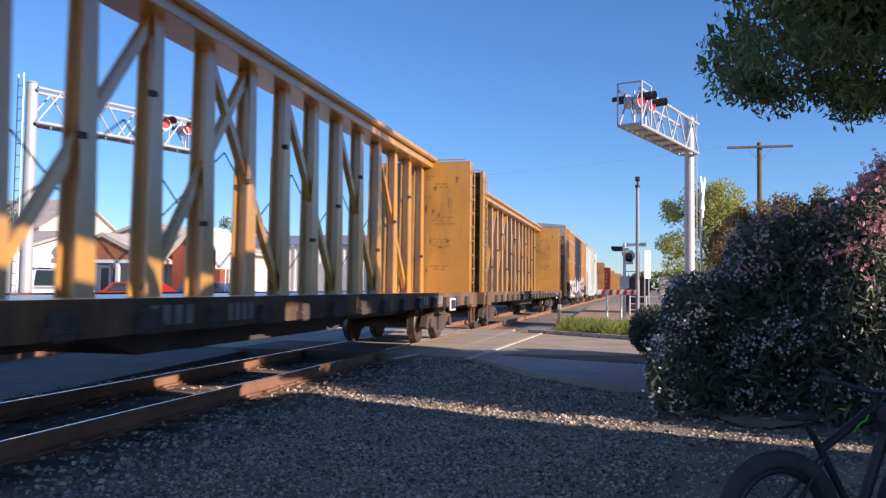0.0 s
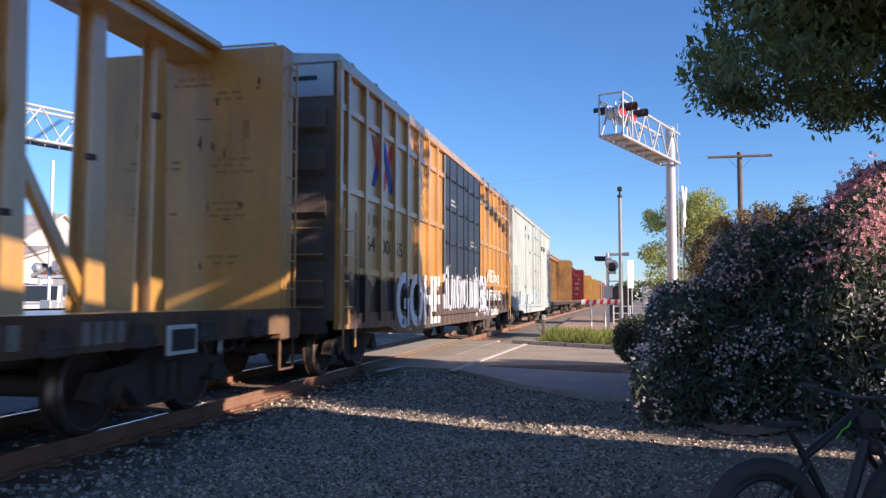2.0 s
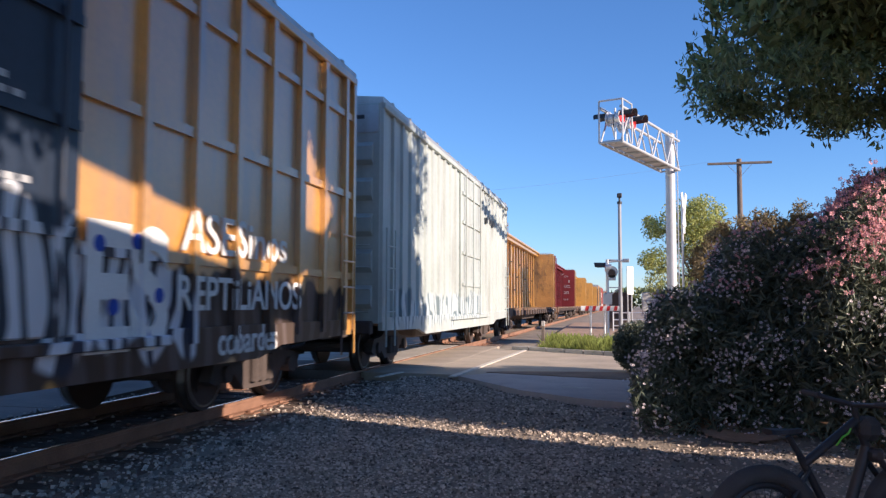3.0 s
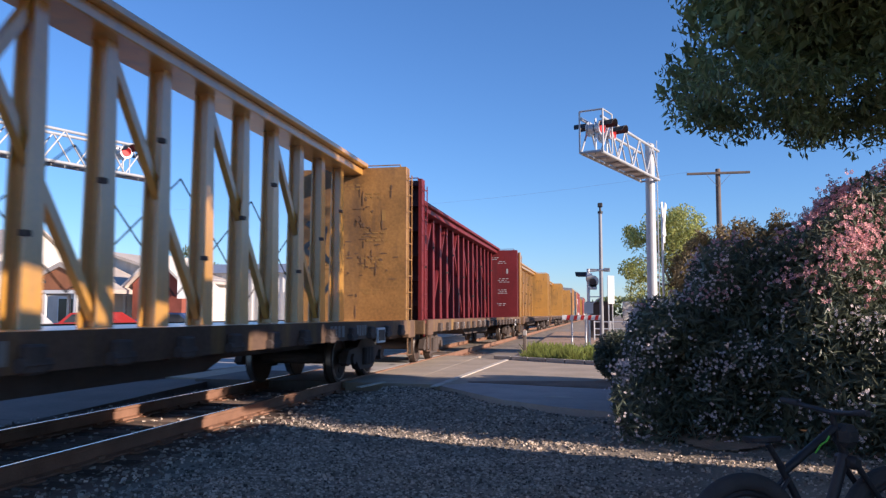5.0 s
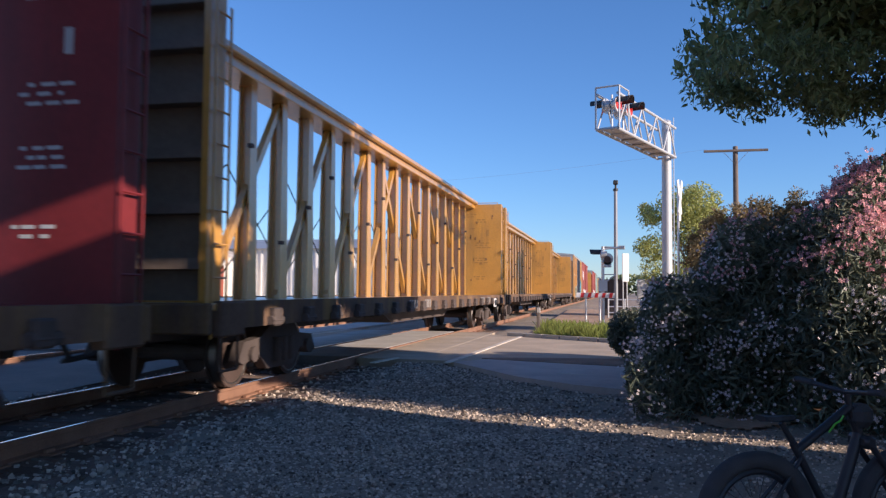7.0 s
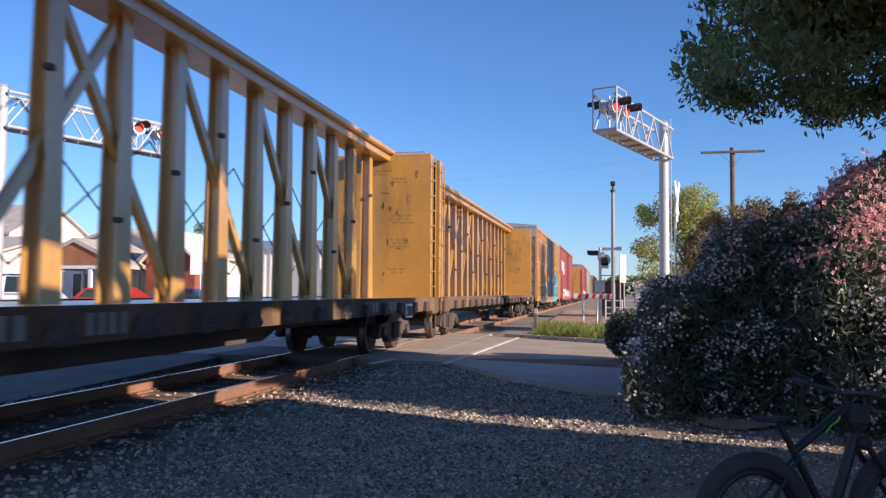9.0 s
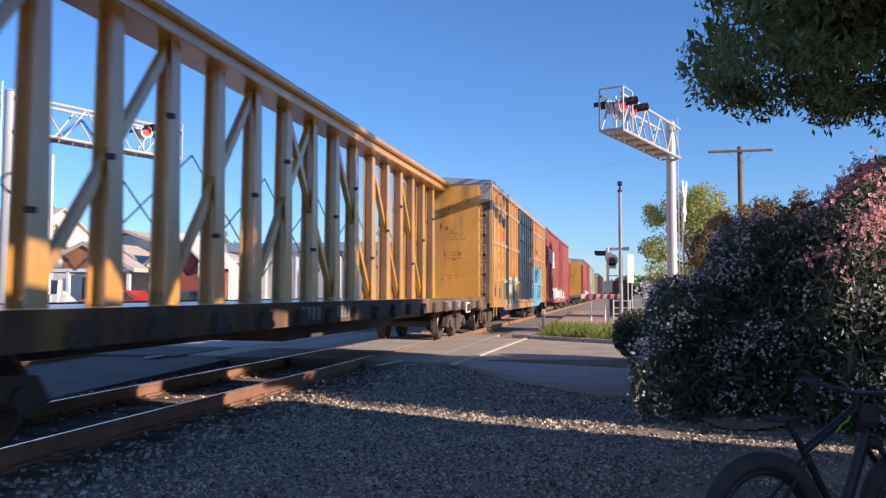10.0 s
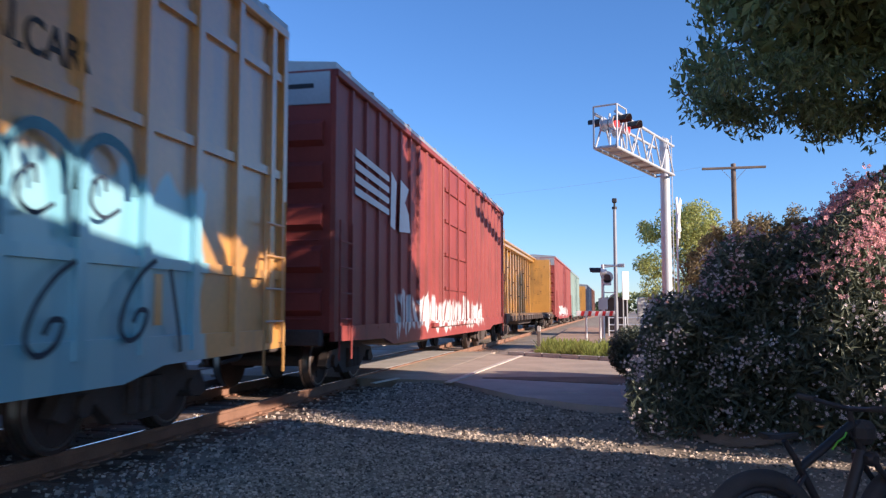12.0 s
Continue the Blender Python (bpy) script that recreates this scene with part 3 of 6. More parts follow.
def centre_beam_car(label, paint, L=22.35, mark=M_STENCIL, end_paint=M_YELLOW_END, posts=17, inset=1.2, group="centre-beam lumber cars"):
    car = thing("centre_beam_flatcar", label, "railcar", group=group)
    h = L / 2
    deck = Shape().box(-1.4, 1.4, -h, h, 1.0, 1.08, 0.01)
    part("deck", deck, paint, car)
    for s in (-1, 1):
        sill = Shape().prism([(s * 1.44, 0.8), (s * 1.44, 1.1), (s * 1.3, 1.1), (s * 1.3, 1.06), (s * 1.40, 1.06), (s * 1.40, 0.84), (s * 1.3, 0.84), (s * 1.3, 0.8)], "y", -h + 0.2, h - 0.2)
        sl = part("side_sill", sill, M_SILL, car, "grimy brown side sill with paint patches")
        winch = Shape().box(-0.05, 0.05, -0.11, 0.11, -0.13, 0.09, 0.02).tube((0, -0.16, -0.06), (0, 0.16, -0.06), 0.055, n=8).mesh("winch", M_UNDER)
        for i in range(19):
            w = part("winch", winch, None, sl)
            shift(w, s * 1.475, -h + 1.4 + i * (L - 2.8) / 18, 0.92)
    centre = Shape().prism([(-0.4, 0.62), (0.4, 0.62), (0.5, 1.0), (-0.5, 1.0)], "y", -h + 0.4, h - 0.4)
    part("centre_sill", centre, M_UNDER, car, "dark centre sill")
    bearer = Shape().box(-1.35, 1.35, -0.06, 0.06, 0.78, 0.995).mesh("cross_bearer", M_UNDER)
    for i in range(10):
        shift(part("cross_bearer", bearer, None, car), 0, -h + 1.6 + i * (L - 3.2) / 9, 0)
    part("drop_centre", Shape().prism([(-3.4, 0.79), (-2.6, 0.55), (2.6, 0.55), (3.4, 0.79)], "x", -0.9, 0.9), M_UNDER, car)
    chord = Shape().box(-0.42, 0.42, -h + 0.3, h - 0.3, 4.5, 4.6, 0.015)
    chord.box(-0.3, 0.3, -h + 0.3, h - 0.3, 4.34, 4.5, 0.015)
    part("top_chord", chord, paint, car)
    n = posts
    step = (L - 2 * inset) / n
    post = Shape()
    sect = [(-0.13, -1), (-0.13, 1), (-0.1, 1), (-0.1, 0.12), (0.1, 0.12), (0.1, 1), (0.13, 1), (0.13, -1), (0.1, -1), (0.1, -0.12), (-0.1, -0.12), (-0.1, -1)]
    ring = [(x * kx, y * ky, z) for z, kx, ky in ((1.08, 0.95, 0.155), (4.36, 0.8, 0.095)) for x, y in sect]
    post.add(ring, [(i, (i + 1) % 12, 12 + (i + 1) % 12, 12 + i) for i in range(12)] + [tuple(range(11, -1, -1)), tuple(range(12, 24))])
    pm = post.mesh("post", paint)
    lug = Shape().box(0.0, 0.07, -0.2, -0.1, -0.03, 0.03).mesh("lashing_eye", M_UNDER)
    ys = [-h + inset + step * i for i in range(n + 1)]
    for i, y in enumerate(ys):
        p = part("post", pm, None, car)
        shift(p, 0, y, 0)
        e = part("lashing_eye", lug, None, p)
        shift(e, 0.1, 0.0, 2.0 + 0.7 * (i % 3))
    k = posts % 2
    dg = [(ys[i], ys[i + 2]) for i in range(k, 9, 2)] + [(ys[i + 2], ys[i]) for i in range(9 - k, n - 1, 2)]
    for foot, top in dg:
        d = Shape().bar((0.0, foot, 1.15), (0.0, top, 4.36), 0.15, 0.1)
        part("diagonal_brace", d, paint, car)
    for i in range(0, len(ys) - 2, 2):
        for a, b in ((ys[i], ys[i + 2]), (ys[i + 2], ys[i])):
            part("tie_down_cable", Shape().path([(-0.34, a, 3.15), (-0.36, (a + b) / 2, 2.31), (-0.38, b, 1.47)], [0.011] * 3, 5), M_BLACK, car, "slack dark tie-down cable")
    bulkhead(car, -h, -1, end_paint, L)
    rear = bulkhead(car, h, 1, end_paint, L)
    marks = random.Random(17)
    lines = [(0.80, 3.30, 0.09, 0.24), (-0.75, 3.35, 0.1, 0.2)]
    for side, z, rows in ((0.62, 3.9, 2), (0.6, 3.02, 3), (0.6, 2.45, 3), (0.55, 1.75, 2), (-0.65, 3.0, 2), (-0.62, 2.4, 3), (0.05, 4.1, 2)):
        for r in range(rows):
            x = side - 0.3 + marks.uniform(0, 0.12)
            while x < side + marks.uniform(0.05, 0.4):
                w = marks.uniform(0.05, 0.15)
                lines.append((x + w / 2, z - r * 0.085, w, 0.034))
                x += w + marks.uniform(0.03, 0.09)
    for x, z, w, t in lines:
        part("stencil_mark", Shape().box(x - w / 2, x + w / 2, h - 0.346, h - 0.342, z, z + t), mark, rear)
    if end_paint is not M_RED:
        for k in range(14 if end_paint is M_YELLOW_END else 60):
            x, z = marks.gauss(0.35, 0.42), marks.gauss(2.9, 0.75)
            w, t = marks.choice(((0.1, 0.03), (0.05, 0.05), (0.16, 0.025), (0.03, 0.1), (0.02, 0.25)))
            if -1.1 < x < 1.15 and 1.3 < z < 4.15:
                w, t = w * marks.uniform(0.6, 1.5), t * marks.uniform(0.6, 1.4)
                part("rust_blotch", Shape().prism([(x + w * marks.uniform(0.25, 0.75) * math.cos(q), z + t * marks.uniform(0.25, 0.75) * math.sin(q)) for q in (0.0, 0.8, 1.6, 2.3, 3.1, 3.9, 4.7, 5.5)], "y", h - 0.349, h - 0.3435), M_BLOTCH, rear)
    sill_marks(car, -3.2, paint)
    sill_marks(car, 5.5, paint)
    box = Shape().box(1.45, 1.49, 8.0, 8.5, 0.7, 0.98, 0.01)
    part("placard", box, M_WHITE, car, "white placard frame with dark middle")
    part("placard_face", Shape().box(1.49, 1.494, 8.04, 8.46, 0.74, 0.94), M_BLACK, car)
    for y in (-h + 0.35, h - 0.35):
        st = Shape().path([(1.4, y - 0.2, 0.85), (1.4, y - 0.2, 0.35), (1.4, y + 0.2, 0.35), (1.4, y + 0.2, 0.85)], [0.016] * 4, 6)
        st.box(1.3, 1.46, y - 0.28, y + 0.28, 0.72, 1.1, 0.02)
        part("step_stirrup", st, M_SILL, car)
    for y, s in ((-h, -1), (h, 1)):
        part("end_sill", Shape().box(-1.4, 1.4, min(y, y + s * 0.12), max(y, y + s * 0.12), 0.75, 1.08, 0.02), M_SILL, car)
        add_coupler(car, y, s)
        add_truck(car, s * (h - 2.5))
    return car


def rib_places(h, inset, pitch, y0, y1):
    """Side posts counted from both ends up to the door, with one at each corner."""
    front = [-h + 0.06] + list(np.arange(-h + inset + (0.0 if inset > 0.2 else pitch), y0 - 0.1, pitch))
    rear = [h - 0.06] + list(np.arange(h - inset - (0.0 if inset > 0.2 else pitch), y1 + 0.1, -pitch))
    return front + rear


def box_car(label, paint, L, door_paint, door, rails, pitch, end_paint, top=4.8, door_shift=0.0, group="box cars", round_ribs=False, inset=0.1):
    car = thing("box_car", label, "railcar", group=group)
    h, w = L / 2, 1.5
    body = Shape().box(-w, w, -h, h, 0.95, top - 0.06, 0.02)
    part("body", body, paint, car)
    roof = Shape().prism([(-w - 0.05, top - 0.1), (w + 0.05, top - 0.1), (w + 0.05, top), (0, top + 0.13), (-w - 0.05, top)], "y", -h - 0.02, h + 0.02)
    rf = part("roof", roof, M_ROOFMETAL, car, "galvanised steel roof, streaked with dirt")
    seam = Shape().prism([(-w - 0.06, top), (0, top + 0.13), (w + 0.06, top), (w + 0.06, top + 0.03), (0, top + 0.17), (-w - 0.06, top + 0.03)], "y", -0.05, 0.05).mesh("roof_seam", M_ROOFMETAL)
    for y in np.arange(-h + 0.6, h, 1.2):
        shift(part("roof_seam", seam, None, rf), 0, float(y), 0)
    y0, y1 = door_shift - door / 2, door_shift + door / 2
    rib = Shape()
    if round_ribs:
        rib.prism([(0, -0.07), (0.05, -0.045), (0.05, 0.045), (0, 0.07)], "z", 0.92, top - 0.1)
    else:
        rib.box(0, 0.075, -0.055, 0.055, 0.85, top - 0.1)
    rm = rib.mesh("side_post", paint)
    for s in (-1, 1):
        sill = Shape()
        sill.prism([(-h + 0.05, 1.0), (-h + 0.05, 0.78), (-h + 2.6, 0.74), (-h + 3.2, 0.62), (h - 3.2, 0.62), (h - 2.6, 0.74), (h - 0.05, 0.78), (h - 0.05, 1.0)], "x", s * (w - 0.03), s * (w + 0.045))
        part("side_sill", sill, paint, car)
        for y in rib_places(h, inset, pitch, y0, y1):
            if s > 0:
                own = rm.copy()
                own.transform(pose(w, float(y), 0))
                part("side_post", own, None, car)
                continue
            r = part("side_post", rm, None, car)
            r.matrix_basis = pose(-w, float(y), 0, 0, 0, 180)
        for z in rails:
            for a, b in ((-h + 0.1, y0), (y1, h - 0.1)):
                part("side_rail", Shape().box(min(s * w, s * (w + 0.05)), max(s * w, s * (w + 0.05)), a, b, z - 0.05, z + 0.05), paint, car)
        part("top_plate", Shape().box(min(s * w, s * (w + 0.085)), max(s * w, s * (w + 0.085)), -h, h, top - 0.2, top - 0.09, 0.01), paint, car)
        if door > 0:
            k = 2 if door > 3.4 else 1
            for i in range(k):
                a, b = y0 + i * door / k + 0.03, y0 + (i + 1) * door / k - 0.03
                d = part("door", Shape().box(min(s * w, s * (w + 0.07)), max(s * w, s * (w + 0.07)), a, b, 0.98, top - 0.22, 0.015), door_paint, car, "sliding plug door")
                for z in (1.75, 2.55, 3.35, 4.1):
                    part("door_rib", Shape().box(min(s * (w + 0.07), s * (w + 0.11)), max(s * (w + 0.07), s * (w + 0.11)), a + 0.05, b - 0.05, z - 0.04, z + 0.04), door_paint, d)
                for f in (0.12, 0.5, 0.88):
                    y = a + (b - a) * f
                    part("locking_bar", Shape().tube((s * (w + 0.13), y, 0.95), (s * (w + 0.13), y, top - 0.25), 0.022, n=8), door_paint, d)
            part("door_track", Shape().box(min(s * w, s * (w + 0.13)), max(s * w, s * (w + 0.13)), y0 - 1.2, y1 + 1.2, 0.86, 0.95, 0.01), paint, car)
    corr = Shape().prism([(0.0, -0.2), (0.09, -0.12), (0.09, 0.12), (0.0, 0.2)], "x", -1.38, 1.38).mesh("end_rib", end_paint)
    for s in (-1, 1):
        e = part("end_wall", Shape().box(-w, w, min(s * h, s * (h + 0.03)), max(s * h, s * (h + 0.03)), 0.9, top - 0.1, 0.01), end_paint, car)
        for z in np.arange(1.35, top - 0.7, 0.62):
            r = part("end_rib", corr, None, e)
            r.matrix_basis = pose(0, s * (h + 0.03), float(z), 0, 0, 0 if s > 0 else 180)
        part("end_plate", Shape().box(-w + 0.03, w - 0.03, min(s * (h + 0.03), s * (h + 0.05)), max(s * (h + 0.03), s * (h + 0.05)), top - 0.62, top - 0.14), M_ROOFMETAL, e, "galvanised top panel of the end wall")
        m = Shape().box(0.35, 1.22, min(s * (h + 0.05), s * (h + 0.054)), max(s * (h + 0.05), s * (h + 0.054)), top - 0.38, top - 0.31)
        part("stencil_mark", m, M_BLACK, e)
        lad = Shape()
        for z in np.arange(1.1, 2.6, 0.38):
            lad.tube((w + 0.1, s * (h - 0.12), z), (w + 0.1, s * (h - 0.62), z), 0.014, n=6)
            lad.tube((w - 0.15, s * (h + 0.12), z), (w - 0.65, s * (h + 0.12), z), 0.014, n=6)
        for y in (h - 0.1, h - 0.64):
            lad.tube((w + 0.1, s * y, 0.5), (w + 0.1, s * y, 2.55), 0.016, n=6)
        part("ladder", lad, paint, car)
        part("end_sill", Shape().box(-1.4, 1.4, min(s * h, s * (h + 0.2)), max(s * h, s * (h + 0.2)), 0.72, 0.95, 0.02), M_UNDER, car)
        add_coupler(car, s * h, s)
        add_truck(car, s * (h - 2.2))
    under = Shape().box(-0.35, 0.35, -h + 0.3, h - 0.3, 0.6, 0.95).box(-0.8, 0.6, -1.8, 1.2, 0.42, 0.7, 0.05)
    part("underframe", under, M_UNDER, car)
    return car


def side_mark(car, y, z, w, t, material, x=1.582, name="stencil_mark", label=""):
    return part(name, Shape().box(x, x + 0.004, y - w / 2, y + w / 2, z, z + t), material, car, label)


CARS = []


def place(car, front, rear):
    CARS.append((car, (front + rear) / 2))


yellow = centre_beam_car("yellow centre-beam flatcar, empty, with end bulkheads", M_YELLOW)
CB = pose(0, 0, 0)
place(centre_beam_car("yellow centre-beam flatcar, empty, with closely set posts", M_YELLOW, posts=18, inset=0.6), -1.85, 20.5)
pale = centre_beam_car("faded yellow centre-beam flatcar, empty, rust streaked", M_YELLOW_PALE)
place(pale, 21.95, 44.3)
stained = centre_beam_car("yellow centre-beam flatcar with a rust-stained, sprayed end wall", M_YELLOW, end_paint=M_YELLOW_STAIN)
place(stained, 81.55, 103.9)
red = centre_beam_car("dark red centre-beam flatcar, empty, with end bulkheads", M_RED, mark=M_SPRAY, end_paint=M_RED)
place(red, 105.15, 127.5)
place(yellow, 128.75, 151.1)
place(copy_thing(pale, CB), 152.0, 174.35)
place(copy_thing(yellow, CB), 175.0, 197.35)
place(copy_thing(yellow, CB), 236.9, 259.25)
place(copy_thing(pale, CB), 297.3, 319.65)

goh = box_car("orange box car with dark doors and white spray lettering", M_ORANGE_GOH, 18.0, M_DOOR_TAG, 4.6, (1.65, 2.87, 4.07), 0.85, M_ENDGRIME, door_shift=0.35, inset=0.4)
place(goh, 45.4, 63.4)
grey = box_car("pale grey ribbed box car, dirt streaked", M_GREYCAR, 15.4, M_GREYCAR, 2.9, (), 0.62, M_GREYCAR, 4.82, 0.6, round_ribs=True)
place(grey, 64.9, 80.3)
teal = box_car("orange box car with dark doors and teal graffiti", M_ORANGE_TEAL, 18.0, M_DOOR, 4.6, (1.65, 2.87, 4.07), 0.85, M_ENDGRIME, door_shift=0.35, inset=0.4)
place(teal, 198.0, 216.0)
redbox = box_car("red ribbed box car with white stripes and graffiti", M_BOXRED, 17.8, M_BOXRED, 3.0, (), 0.72, M_BOXRED, 4.88, round_ribs=True)
place(redbox, 217.8, 235.6)
place(copy_thing(redbox, CB), 261.0, 278.8)
green = box_car("green-grey weathered box car", M_BOXGREEN, 15.4, M_BOXGREEN, 2.9, (), 0.72, M_BOXGREEN, 4.8, round_ribs=True)
place(green, 280.4, 295.8)
blue = box_car("dark blue weathered box car", M_BOXBLUE, 17.8, M_BOXBLUE, 3.0, (), 0.9, M_BOXBLUE, 4.8)
place(blue, 321.0, 338.8)
brown = box_car("brown weathered box car", M_BOXBROWN, 17.8, M_BOXBROWN, 3.0, (), 0.9, M_BOXBROWN, 4.8)
place(brown, 340.4, 358.2)


# painted words and shapes on the car sides
LET = 1.585


def side_words(car, text, y0, y1, z0, z1, material, x=LET, bold=0.012, ribbed=False):
    """Sprayed letters that fill a stretch of the car's side."""
    ob = words(text, 1.0, material, "spray_lettering", car, pose(0, 0, 0), bold)
    co = [v.co for v in ob.data.vertices]
    ax, bx, ay, by = min(c.x for c in co), max(c.x for c in co), min(c.y for c in co), max(c.y for c in co)
    for v in ob.data.vertices:
        v.co = ((v.co.x - ax) / (bx - ax) * (y1 - y0), (v.co.y - ay) / (by - ay) * (z1 - z0), v.co.z)
    if ribbed:
        base = 1.549 if z0 < 1.9 else 1.504
        flat = bmesh.new()
        flat.from_mesh(ob.data)
        for rib in rib_places(9.0, 0.4, 0.85, -1.95, 2.65):
            if not y0 - 0.06 < rib < y1 + 0.06:
                continue
            cut = bmesh.new()
            cut.from_mesh(ob.data)
            for edge, way in ((rib - y0 - 0.054, 1), (rib - y0 + 0.054, -1)):
                bmesh.ops.bisect_plane(cut, geom=cut.verts[:] + cut.edges[:] + cut.faces[:], plane_co=(edge, 0, 0), plane_no=(way, 0, 0), clear_inner=True)
            bmesh.ops.translate(cut, verts=cut.verts, vec=(0, 0, 1.578 - base))
            strip_mesh = bpy.data.meshes.new("cut")
            cut.to_mesh(strip_mesh)
            flat.from_mesh(strip_mesh)
            cut.free()
            bpy.data.meshes.remove(strip_mesh)
        flat.to_mesh(ob.data)
        flat.free()
        x = base
    ob.matrix_basis = pose(x, y0, z0, 90, 0, 90)
    return tagged(ob, "hand-sprayed painted letters")


def painted(car, outline, material, name="painted_mark", x=LET - 0.002, label=""):
    return part(name, Shape().prism(outline, "x", x, x + 0.004), material, car, label)


def rail_logo(car, y, z):
    """Crossed red and blue arrows, as plain bars."""
    for k, (a, b, c) in enumerate(((-0.55, 0.75, M_BLUE), (0.0, 0.75, M_SIGNRED))):
        painted(car, [(y + a, z), (y + a + 0.2, z), (y + a + 0.75, z + 0.85), (y + a + 0.5, z + 0.85)], c, x=1.502, label="faded logo bar")
        painted(car, [(y + a + 0.5, z), (y + a + 0.75, z), (y + a + 0.2, z + 0.85), (y + a, z + 0.85)], (M_SIGNRED, M_BLUE)[k], x=1.507, label="faded logo bar")


def number_bars(car, y, z, n, material, h=0.24, x=LET - 0.002):
    for i in range(n):
        painted(car, [(y + i * 0.42, z), (y + i * 0.42 + 0.22, z), (y + i * 0.42 + 0.22, z + h), (y + i * 0.42, z + h)], material, x=x, label="stencilled number bar")


def dot(car, y, z, r, material, x):
    n = 14
    painted(car, [(y + r * math.cos(2 * math.pi * i / n), z + r * math.sin(2 * math.pi * i / n)) for i in range(n)], material, "paint_dot", x)


side_words(pale, "TZX", -8.5, -8.05, 0.84, 1.0, M_SPRAY, 1.443, 0.004)
side_words(red, "HLSC", -7.42, -6.9, 0.84, 1.0, M_SPRAY, 1.443, 0.004)
side_words(red, "2230", -6.36, -5.88, 0.84, 1.0, M_SPRAY, 1.443, 0.004)
side_words(goh, "GOHE", -5.9, -2.35, 0.68, 1.72, M_WHITE, bold=0.03, ribbed=True)
for y, z in ((-5.35, 1.45), (-5.05, 1.12), (-5.45, 0.8), (-4.2, 1.3), (-3.4, 0.95)):
    dot(goh, y, z, 0.07, M_BLUE, 1.5525)
side_words(goh, "ES", 2.75, 3.9, 0.82, 1.9, M_WHITE, bold=0.03, ribbed=True)
for y, z in ((2.9, 1.7), (3.1, 1.2), (3.4, 1.75), (3.75, 1.3), (3.55, 0.95)):
    dot(goh, y, z, 0.07, M_BLUE, 1.5525)
side_words(goh, "ASESinos", 4.1, 6.5, 1.72, 2.12, M_WHITE, ribbed=True)
side_words(goh, "REPTiLiANOS", 4.05, 6.9, 1.16, 1.5, M_WHITE, ribbed=True)
side_words(goh, "cobardes", 4.85, 6.25, 0.7, 1.0, M_WHITE, ribbed=True)
rail_logo(goh, -6.75, 3.1)
rail_logo(teal, -6.35, 3.05)
for car, starts in ((goh, (("64", -7.57), ("00", -6.72), ("55", -5.87))), (teal, (("63", -7.57), ("83", -6.72), ("66", -5.87)))):
    for digits, y in starts:
        side_words(car, digits, y, y + 0.48, 2.0, 2.25, M_INKBROWN, bold=0.0, ribbed=True)
    number_bars(car, -7.62, 2.42, 5, M_STENCIL, 0.2, 1.502)
side_words(teal, "RAILCAR", 3.95, 5.2, 3.05, 3.33, M_BLACK, ribbed=True)
painted(teal, [(-1.35, 1.95), (-1.17, 1.95), (-1.17, 2.2), (-1.35, 2.2)], M_WHITE, "placard", 1.571, "small white placard")
for y in (-8.0, -2.5, 6.15):
    painted(teal, [(y, 1.1), (y + 0.12, 1.1), (y + 0.12, 1.55), (y, 1.55)], M_YELLOW, label="yellow reflective strip")


def stroke(car, pts, w, material, label):
    """A sprayed line of even width along points on the car's side."""
    ps = [Vector(p) for p in pts]
    left, right = [], []
    for k, p in enumerate(ps):
        d = (ps[min(k + 1, len(ps) - 1)] - ps[max(k - 1, 0)]).normalized() * w / 2
        left.append((p.x - d.y, p.y + d.x))
        right.append((p.x + d.y, p.y - d.x))
    painted(car, left + right[::-1], material, "spray_curl", label=label)


def smooth_line(pts, n=5):
    """A rounder line through the points."""
    ps = [Vector(p) for p in pts]
    out = []
    for k in range(len(ps) - 1):
        a, b, c, d = ps[max(k - 1, 0)], ps[k], ps[k + 1], ps[min(k + 2, len(ps) - 1)]
        for i in range(n):
            u = i / n
            out.append(tuple(0.5 * (2 * b + (c - a) * u + (2 * a - 5 * b + 4 * c - d) * u * u + (3 * b - a - 3 * c + d) * u ** 3)))
    return out + [tuple(ps[-1])]


M_INK = mat("dark_blue_spray", (0.03, 0.045, 0.07), 0.6, 0, 0.2, 4.0, 0.0)
M_HAZE = mat("dull_teal_spray", (0.10, 0.24, 0.32), 0.6, 0, 0.3, 4.0, 0.0)
for y, z in ((4.78, 1.2), (5.85, 1.27)):
    stroke(teal, smooth_line([(y + 0.32, z + 0.4), (y + 0.1, z + 0.27), (y - 0.1, z + 0.05), (y - 0.18, z - 0.18), (y - 0.06, z - 0.29), (y + 0.12, z - 0.22), (y + 0.2, z - 0.06), (y + 0.08, z - 0.04), (y, z - 0.14)]), 0.045, M_INK, "dark sprayed curl")
for y, z in ((3.85, 2.0), (4.6, 2.08), (5.38, 2.13)):
    stroke(teal, smooth_line([(y + 0.24, z - 0.08), (y + 0.04, z - 0.17), (y - 0.12, z - 0.08), (y - 0.1, z + 0.08), (y + 0.02, z + 0.16), (y + 0.05, z + 0.04)]), 0.035, M_INK, "dark sprayed curl")
    stroke(teal, smooth_line([(y - 0.3, z - 0.35), (y - 0.28, z + 0.2), (y, z + 0.46), (y + 0.36, z + 0.36), (y + 0.44, z + 0.05)]), 0.09, M_HAZE, "dull teal sprayed outline")
for y, z in ((3.9, 1.1), (6.7, 1.2)):
    stroke(teal, smooth_line([(y - 0.3, z + 0.4), (y - 0.15, z - 0.1), (y - 0.1, z - 0.35)]), 0.05, M_INK, "dark sprayed line")
